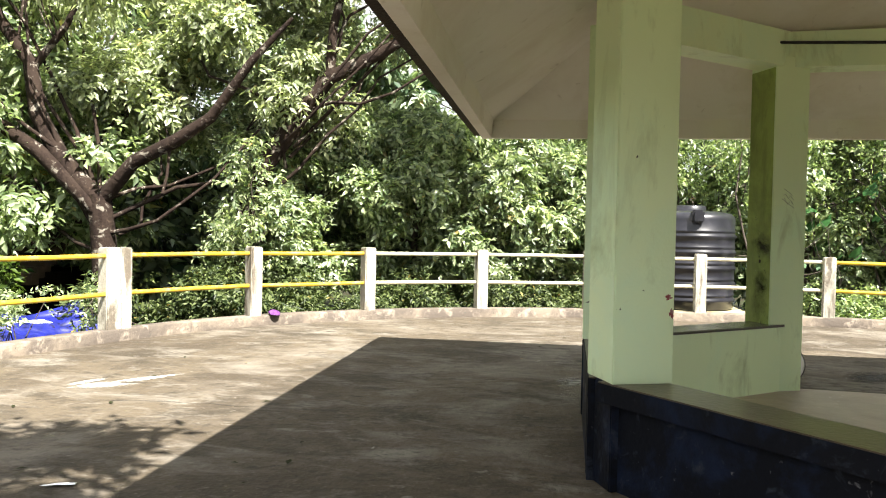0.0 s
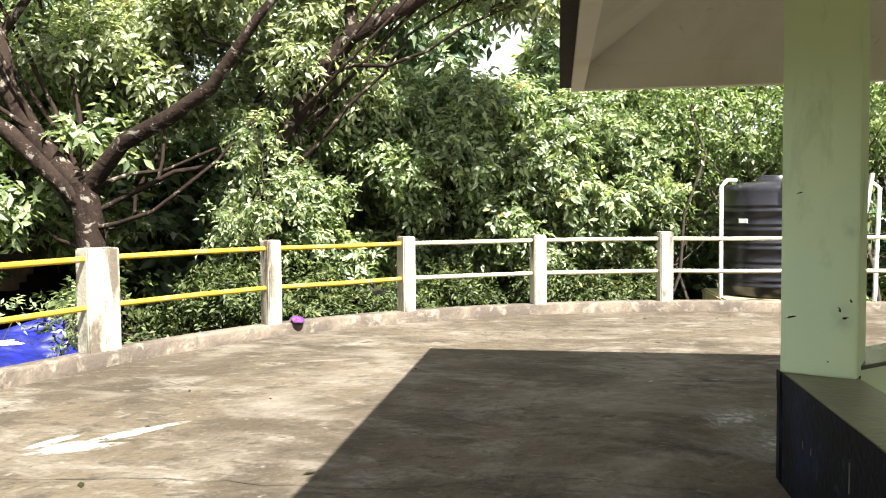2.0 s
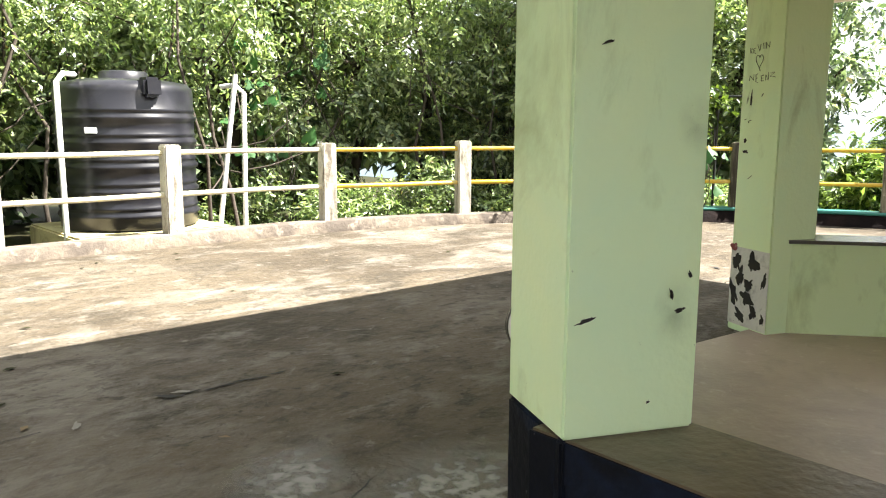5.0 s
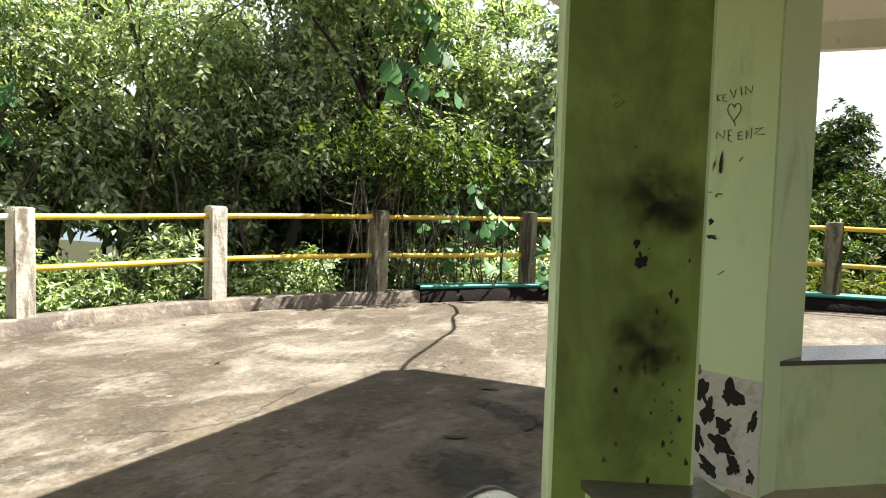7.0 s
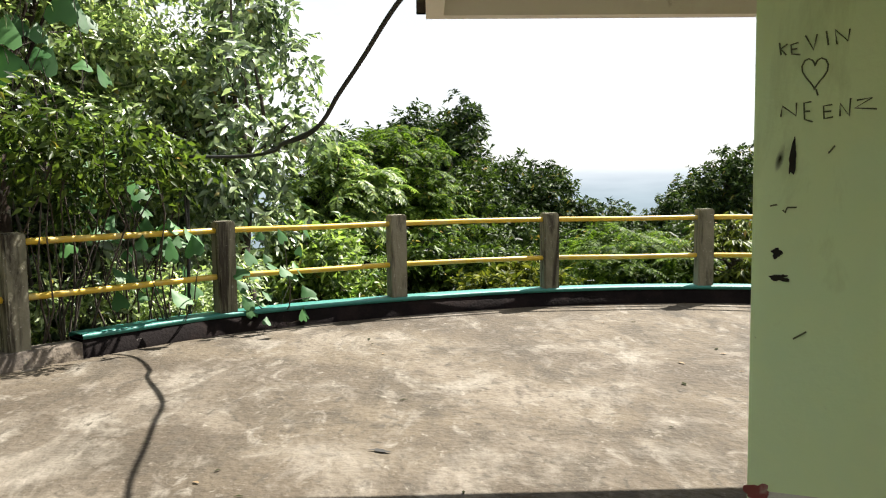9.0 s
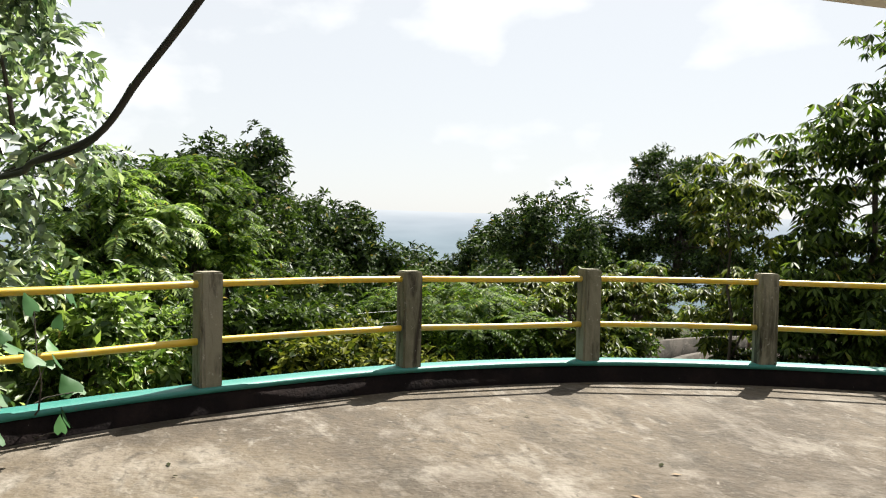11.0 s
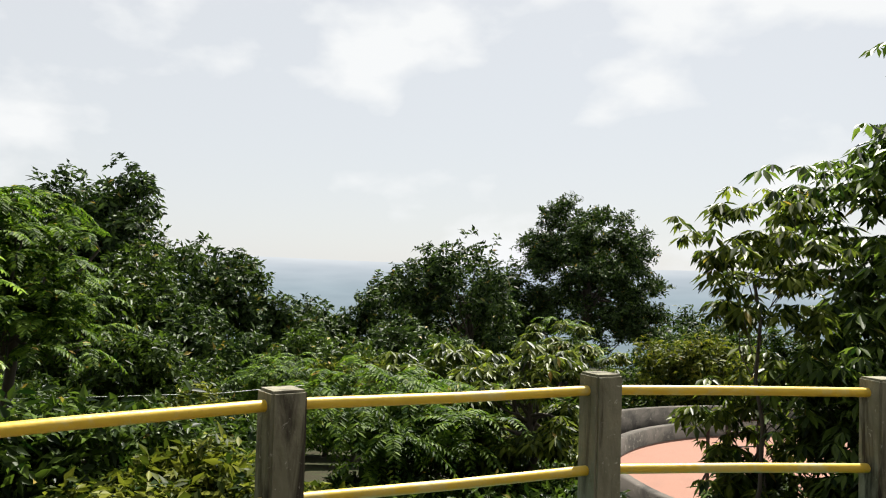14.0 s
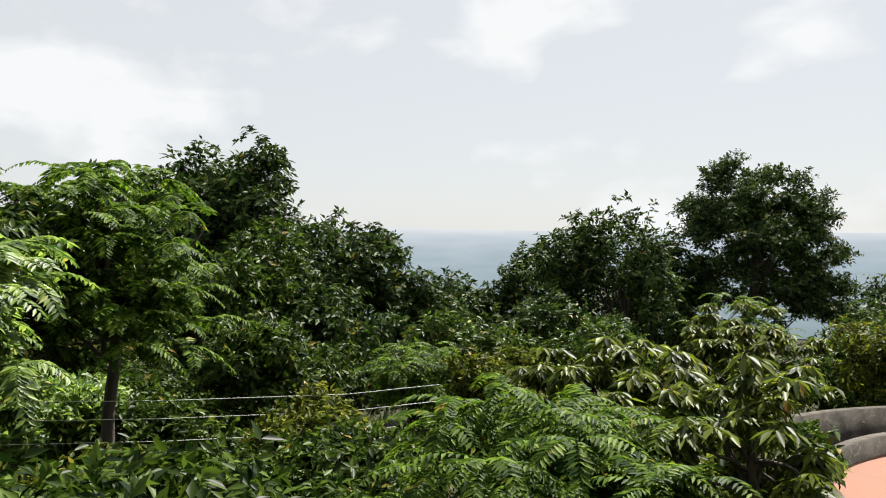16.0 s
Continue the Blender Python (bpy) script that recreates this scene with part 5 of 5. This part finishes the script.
def strokes(pil, lines, label, width=0.004):
    """Scratched or inked strokes as thin ribbons; lines of (u, z) points."""
    v, f = tubes([([tuple(on_face(pil, u, z, 0.001).translation) for u, z in ln], [width] * len(ln)) for ln in lines], 5)
    return raw("scribble", [tuple(p) for p in v], f, M_INK, pil, label)


pk, pf, pa, pb = pillars["K"], pillars["F"], pillars["A"], pillars["B"]
for word in ([[(0.054, 1.632), (0.058, 1.602)], [(0.072, 1.628), (0.056, 1.617), (0.070, 1.602)]], [[(0.096, 1.630), (0.080, 1.625), (0.082, 1.603), (0.101, 1.600)], [(0.081, 1.614), (0.094, 1.615)]],
             [[(0.111, 1.645), (0.130, 1.610), (0.137, 1.646)]], [[(0.157, 1.652), (0.162, 1.618)]], [[(0.180, 1.619), (0.176, 1.653), (0.204, 1.625), (0.207, 1.653)]],
             [[(0.060, 1.452), (0.064, 1.478), (0.095, 1.453), (0.095, 1.485)]], [[(0.128, 1.486), (0.112, 1.483), (0.114, 1.444), (0.132, 1.437)], [(0.113, 1.463), (0.126, 1.463)]],
             [[(0.174, 1.477), (0.155, 1.474), (0.157, 1.444), (0.176, 1.447)], [(0.155, 1.460), (0.172, 1.461)]], [[(0.191, 1.448), (0.191, 1.478), (0.211, 1.449), (0.213, 1.490)]], [[(0.226, 1.484), (0.259, 1.489), (0.222, 1.466), (0.269, 1.462)]]):
    strokes(pk, word, "inked hand-written letter", 0.0021)
heart = [(0.134 + 0.029 * math.sin(a) ** 3, 1.558 + 0.0026 * (13 * math.cos(a) - 5 * math.cos(2 * a) - 2 * math.cos(3 * a) - math.cos(4 * a))) for a in np.linspace(0, 2 * math.pi, 22)]
strokes(pk, [heart, [(0.138, 1.515), (0.142, 1.500)]], "inked heart outline", 0.0020)
strokes(pk, [[(0.168, 1.36), (0.182, 1.378)], [(0.041, 1.233), (0.057, 1.236)], [(0.070, 1.223), (0.075, 1.216), (0.080, 1.229), (0.101, 1.229)], [(0.10, 0.90), (0.13, 0.92)]], "dark scratches", 0.0022)
mark(pk, 0.062, 1.358, 0.009, 0.040, M_SMUDGE, "scrape", "dark scraped streak", 0.3, 81, -0.25)
mark(pk, 0.088, 1.345, 0.008, 0.042, M_SOOT, "scrape", "dark scraped streak", 0.3, 82, -0.06)
mark(pk, 0.055, 1.115, 0.011, 0.013, M_SOOT, "chip", "black paint chip", 0.4, 4)
mark(pk, 0.070, 1.055, 0.020, 0.009, M_SOOT, "chip", "black paint chip", 0.5, 5)
bm = bmesh.new()
box(bm, (-0.318, 0.1548, 0.04), (-0.002, 0.1568, 0.50), None)
part("peeled_patch", bm, M_PEEL, pk, "bare whitewash where the paint peeled")
mark(pk, 0.03, 0.495, 0.030, 0.022, M_RED, "red_patch", "old red paint patch", 0.3, 6)
for i, (u, z, rx, rz) in enumerate(((0.06, 0.40, 0.045, 0.05), (0.19, 0.41, 0.06, 0.05), (0.10, 0.33, 0.07, 0.03), (0.17, 0.30, 0.04, 0.04), (0.28, 0.33, 0.02, 0.05), (0.05, 0.21, 0.04, 0.07), (0.15, 0.20, 0.05, 0.05), (0.22, 0.13, 0.05, 0.03), (0.09, 0.10, 0.06, 0.03), (0.29, 0.12, 0.02, 0.03))):
    mark(pk, u, z, rx * 0.72, rz * 0.95, M_SOOT, "chip", "black chip in the peeled whitewash", 0.5, 20 + i, i * 0.7)
mark(pf, 0.215, 1.20, 0.105, 0.11, M_SMUDGE, "soot_smudge", "soot smudge", 0.1, 2)
mark(pf, 0.262, 1.17, 0.055, 0.05, M_SMUDGE, "soot_smudge", "soot smudge", 0.1, 3)
mark(pf, 0.150, 1.21, 0.15, 0.05, M_FAINT, "soot_smudge", "faint soot smudge", 0.1, 5)
mark(pf, 0.215, 0.88, 0.105, 0.12, M_SMUDGE, "soot_smudge", "soot smudge", 0.1, 6)
mark(pf, 0.190, 0.72, 0.12, 0.10, M_FAINT, "soot_smudge", "faint soot smudge", 0.1, 7)
mark(pf, 0.170, 1.105, 0.007, 0.009, M_SOOT, "chip", "black paint chip", 0.4, 8)
mark(pf, 0.182, 1.072, 0.012, 0.016, M_SOOT, "chip", "black paint chip", 0.5, 9)
for i, (u, z) in enumerate(((0.25, 1.0), (0.262, 0.985), (0.15, 0.83), (0.2, 0.83), (0.14, 0.78), (0.28, 0.72), (0.25, 0.66), (0.12, 0.62), (0.22, 0.58), (0.3, 0.62))):
    mark(pf, u, z, 0.004, 0.007, M_SOOT, "chip", "black paint chip", 0.6, 40 + i)
# heart, scrapes and chips on the outward face of the same pillar
def on_outer(v, z, lift=0.0025):
    """Pose on a pillar's outward face: v metres across it, at height z."""
    turn = Matrix(((0, 0, 1), (1, 0, 0), (0, 1, 0))).to_4x4()
    return Matrix.Translation((lift, v, z)) @ turn


def outer_strokes(pil, lines, label, width=0.0007):
    v, f = tubes([([tuple(on_outer(a - 0.03, z, 0.001).translation) for a, z in ln], [width] * len(ln)) for ln in lines], 5)
    return raw("scribble", [tuple(p) for p in v], f, M_SCRATCH, pil, label)


outer_strokes(pf, [[(-0.045, 1.433), (-0.068, 1.450), (-0.083, 1.431), (-0.064, 1.394), (-0.030, 1.346), (-0.016, 1.395), (-0.009, 1.427), (-0.023, 1.452), (-0.045, 1.433)]], "scratched heart outline")
outer_strokes(pf, [[(-0.067, 1.432), (-0.048, 1.402), (-0.041, 1.425)]], "scratched letter")
outer_strokes(pf, [[(-0.035, 1.394), (-0.029, 1.424), (-0.021, 1.396)], [(-0.033, 1.406), (-0.023, 1.406)]], "scratched letter")
outer_strokes(pf, [[(0.021, 1.157), (0.030, 1.106)], [(0.092, 1.118), (0.115, 1.080)], [(0.046, 1.320), (0.057, 1.295)], [(0.112, 1.271), (0.118, 1.245)], [(-0.07, 0.80), (-0.04, 0.72)]], "dark scratches", 0.0008)
for k, (v, z, rx, rz, mt) in enumerate(((-0.076, 1.296, 0.008, 0.024, M_SOOT), (-0.046, 1.233, 0.010, 0.034, M_SMUDGE), (-0.044, 1.236, 0.007, 0.016, M_SOOT), (-0.071, 1.045, 0.008, 0.045, M_SMUDGE), (-0.070, 1.05, 0.005, 0.014, M_SOOT), (-0.066, 1.131, 0.006, 0.040, M_SMUDGE), (0.03, 1.16, 0.010, 0.05, M_FAINT), (0.10, 1.09, 0.014, 0.05, M_FAINT), (0.06, 0.90, 0.02, 0.08, M_FAINT))):
    ob = blot("scrape", (0, 0, 0), rx, rz, mt, "dark scraped streak", "", 0.0, 0.0, 0.4, pf, 90 + k)
    ob.matrix_local = on_outer(v - 0.03, z, 0.0022 + 0.0006 * (k % 4))
v, f = tubes([([(-0.3215, y, z) for y, z in ln], [0.0016] * len(ln)) for ln in
              ([(-0.02, 1.60), (0.01, 1.625), (0.05, 1.65)], [(-0.03, 1.57), (0.0, 1.60), (0.01, 1.57), (0.04, 1.61), (0.06, 1.60)], [(-0.03, 1.53), (-0.01, 1.56), (0.02, 1.53), (0.05, 1.58)], [(-0.04, 1.50), (0.07, 1.57)])], 5)
raw("scribble", [tuple(p) for p in v], f, M_INK, pf, "small black scrawl")
strokes(pf, [[(0.105, 1.428), (0.108, 1.42), (0.114, 1.43), (0.120, 1.422)], [(0.108, 1.402), (0.118, 1.412), (0.124, 1.405), (0.133, 1.415)], [(0.112, 1.398), (0.124, 1.405)]], "small black scrawl", 0.0013)
for i in range(36):
    u, z = 0.22 + 0.06 * rng.normal(), (0.80 + 0.13 * rng.normal() if i < 26 else 1.19 + 0.06 * rng.normal())
    if 0.02 < u < 0.30:
        mark(pf, u, z, rng.uniform(0.001, 0.003), rng.uniform(0.0015, 0.005), M_SOOT, "chip", "black paint chip", 0.7, 60 + i, rng.uniform(-0.5, 0.5))
# film and faint marks darken this face: dirt plus shade put into the colour
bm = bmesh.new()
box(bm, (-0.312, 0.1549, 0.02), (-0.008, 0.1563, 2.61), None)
part("grime_shade_film", bm, M_GRIMESHADE, pf, "dark olive film of dirt with the shade of this face painted in")
mark(pf, 0.19, 1.0, 0.125, 0.55, M_FAINT, "grime_and_shade", "faint darkening for dirt and painted shade", 0.1, 15)
mark(pf, 0.17, 0.55, 0.14, 0.35, M_FAINT, "grime_and_shade", "faint darkening for dirt and painted shade", 0.1, 18)
mark(pa, 0.285, 1.20, 0.05, 0.07, M_FAINT, "soot_smudge", "soot smudge", 0.1, 10)
mark(pa, 0.255, 0.80, 0.06, 0.09, M_FAINT, "soot_smudge", "faint soot smudge", 0.1, 11)
for i, (u, z, rx, rz) in enumerate(((0.04, 0.79, 0.022, 0.004), (0.075, 1.36, 0.012, 0.003), (0.27, 0.80, 0.012, 0.005), (0.245, 0.84, 0.004, 0.012), (0.29, 0.88, 0.004, 0.008), (0.20, 0.60, 0.004, 0.003))):
    mark(pa, u, z, rx, rz, M_SOOT, "chip", "dark scratch", 0.4, 60 + i, 0.3)
for i, (u, z, rx, rz) in enumerate(((0.288, 0.955, 0.016, 0.012), (0.30, 0.88, 0.012, 0.020), (0.15, 0.99, 0.004, 0.003), (0.03, 0.90, 0.003, 0.005), (0.10, 1.64, 0.005, 0.005))):
    mark(pb, u, z, rx, rz, M_RED if i < 2 else M_SOOT, "chip", "brown paint chip", 0.5, 70 + i)

# ---------------------------------------------------------------- vine with heart leaves on the railing
def heart_leaves(spots, size):
    """Large heart-shaped leaves, each a fan of its own, gently cupped."""
    verts, faces = [], []
    shape = [(0, 0.0, 0), (0.28, -0.16, 0.02), (0.46, 0.06, 0.05), (0.40, 0.36, 0.04), (0.20, 0.68, 0.0), (0, 0.95, -0.10), (-0.20, 0.68, 0.0), (-0.40, 0.36, 0.04), (-0.46, 0.06, 0.05), (-0.28, -0.16, 0.02)]
    for p in spots:
        m = Matrix.Translation(p) @ Euler((rng.uniform(1.7, 2.7), rng.uniform(-0.4, 0.4), rng.uniform(-0.9, 0.9) + 2.3)).to_matrix().to_4x4() @ Matrix.Scale(size * rng.uniform(0.6, 1.2), 4)
        n = len(verts)
        verts += [tuple(m @ Vector(c)) for c in shape] + [tuple(m @ Vector((0, 0.3, -0.03)))]
        faces += [(n + 10, n + k, n + (k + 1) % 10) for k in range(10)]
    return verts, faces


for place, spread, count, size in (((8.62, 10.75, 0.62), (0.45, 0.35, 0.35), 26, 0.17), ((9.25, 9.95, 0.45), (0.5, 0.35, 0.40), 26, 0.15), ((9.0, 11.9, 2.75), (0.65, 0.35, 0.55), 22, 0.27), ((9.3, 11.4, 1.2), (0.6, 0.4, 0.6), 26, 0.18), ((5.3, 15.2, 1.5), (0.8, 0.4, 0.8), 26, 0.24)):
    vine = thing("vine", place, "climbing vine with large heart-shaped leaves", "vine", "vines on the railing")
    spots = [tuple(rng.uniform(-1, 1, 3) * spread) for _ in range(count)]
    v, f = heart_leaves(spots, size)
    raw("leaves", v, f, L_VINE, vine)
    v, f = tubes([limb((0, 0, -min(place[2], 1.3)), s, 0.008, 0.003, 0.4, 5) for s in spots[:9]], 5)
    raw("stem", [tuple(p) for p in v], f, M_STEM, vine)

# leaves, chips and litter strewn over the terrace
litter = []
for k in range(90):
    a, d = rng.uniform(0, 2 * math.pi), 7.2 * math.sqrt(rng.uniform(0.15, 1))
    litter.append((CX + d * math.cos(a), CY + d * math.sin(a)))
for k, (x, y) in enumerate(litter):
    if 0.5 < x < 5.2 and 3.3 < y < 8.0:
        continue
    fl = thing("fallen_leaf", (x, y, 0.004), "dry fallen leaf on the concrete", "leaf", "fallen leaves")
    s, t = rng.uniform(0.018, 0.042), rng.uniform(0, 6.28)
    c, q = math.cos(t) * s, math.sin(t) * s
    raw("blade", [(-c, -q, 0.0), (q * 0.4, -c * 0.4, 0.006), (c, q, 0.004), (-q * 0.4, c * 0.4, 0.006)], [(0, 1, 2), (0, 2, 3)], M_SOIL if k % 3 else M_DRYLEAF, fl)
blot("paper_scrap", (-1.86, 4.46, 0), 0.065, 0.018, M_WHITECLOTH, "crumpled pinkish white paper scrap on the concrete", "litter", 0.4, 0.010, 0.5, seed=44)
for x, y, s in ((0.79, 8.78, 0.05), (0.86, 8.80, 0.04), (0.36, 8.69, 0.04), (4.19, 8.6, 0.07), (3.84, 8.84, 0.06), (4.81, 9.08, 0.06), (-0.53, 5.38, 0.022), (-1.87, 4.45, 0.05), (5.6, 8.8, 0.05)):
    blot("debris", (x, y, 0.0), s, s * 0.35, M_PATCH if s in (0.04, 0.022) else M_SOOT, "small scrap lying on the concrete", "debris", x * 3, 0.008, 0.4, seed=int(s * 900))

# overhead wires across the slope
wires = thing("power_line", (20.0, 7.0, -0.6), "three thin pale wires strung across the slope", "wire")
for k, dz in enumerate((0.12, -0.12, -0.42)):
    tube_part("wire", [(0, 3.6, dz + 0.05), (0.0, 1.2, dz - 0.02), (0, -1.2, dz - 0.03), (0.1, -2.6, dz + 0.04)], 0.0045, M_PVC, wires, "", 6)

# leafy sprays that lean in over the railing
for x, y, z in ((8.55, 10.95, 1.35), (8.15, 11.30, 1.55), (7.75, 11.75, 1.75)):
    sp = thing("shrub", (x + 0.3, y + 0.3, lie(x + 0.3, y + 0.3)), "leafy spray leaning in over the railing", "shrub", "undergrowth along the railing")
    zz = z - lie(x + 0.3, y + 0.3)
    cl = crown(9, (-0.35, -0.35, zz), 0.55, 0.55, 0.40, 0.20)
    v, f = tubes([limb((0, 0, -0.1), c[:3], 0.012, 0.004, 0.3, 5) for c in cl], 6)
    raw("stem", [tuple(p) for p in v], f, M_STEM, sp, smooth=True)
    v, f = foliage(cl, 130, 7, 0.10, droop=0.35, twig=0.22, shell=0.2)
    raw("crown", v, f, L_SLENDER, sp)

# leafy sprigs over the tarpaulin
for x, y, z in ((-5.2, 8.3, 0.25), (-5.6, 9.2, 0.35), (-5.05, 7.4, 0.2), (-4.75, 9.6, 0.3)):
    sp = thing("shrub", (x, y, lie(x, y)), "thin leafy sprig growing past the tarpaulin", "shrub", "undergrowth along the railing")
    zz = z - lie(x, y)
    cl = crown(6, (0, 0, zz), 0.35, 0.35, 0.22, 0.14)
    v, f = tubes([limb((0, 0, -0.1), c[:3], 0.010, 0.004, 0.4, 4) for c in cl], 6)
    raw("stem", [tuple(p) for p in v], f, M_STEM, sp, smooth=True)
    v, f = foliage(cl, 60, 7, 0.07, droop=0.2, twig=0.18, shell=0.2)
    raw("crown", v, f, L_LIGHT, sp)

# long hairline cracks in the terrace floor
for k, line in enumerate(([(2.95, 10.35), (3.25, 10.1), (3.6, 9.95), (4.1, 10.0), (4.5, 10.15)], [(-3.2, 6.1), (-2.2, 6.3), (-1.2, 6.2), (-0.4, 6.5), (0.3, 6.4)], [(-0.6, 7.3), (0.0, 7.45), (0.5, 7.35), (1.1, 7.6)],
                          [(-1.8, 8.6), (-0.9, 8.75), (0.2, 8.7)])):
    pts = spline([(x + 0.05 * math.sin(i * 3.1 + k), y + 0.05 * math.cos(i * 2.3 + k), 0.0) for i, (x, y) in enumerate(line)], 10)
    pts = [p + Vector((rng.normal() * 0.012, rng.normal() * 0.012, 0)) for p in pts]
    verts, faces = [], []
    for i, p in enumerate(pts):
        w = (pts[min(i + 1, len(pts) - 1)] - pts[max(i - 1, 0)]).normalized()
        s = Vector((-w.y, w.x, 0)) * (0.0026 * (0.3 + abs(math.sin(i * 0.7 + k))))
        verts += [tuple(p + s + Vector((0, 0, 0.004))), tuple(p - s + Vector((0, 0, 0.004)))]
        if i:
            faces.append((2 * i - 2, 2 * i, 2 * i + 1, 2 * i - 1))
    tagged(raw("crack", verts, faces, M_SOOT, None, "hairline crack across the concrete floor"), category="crack", group="cracks in the floor")
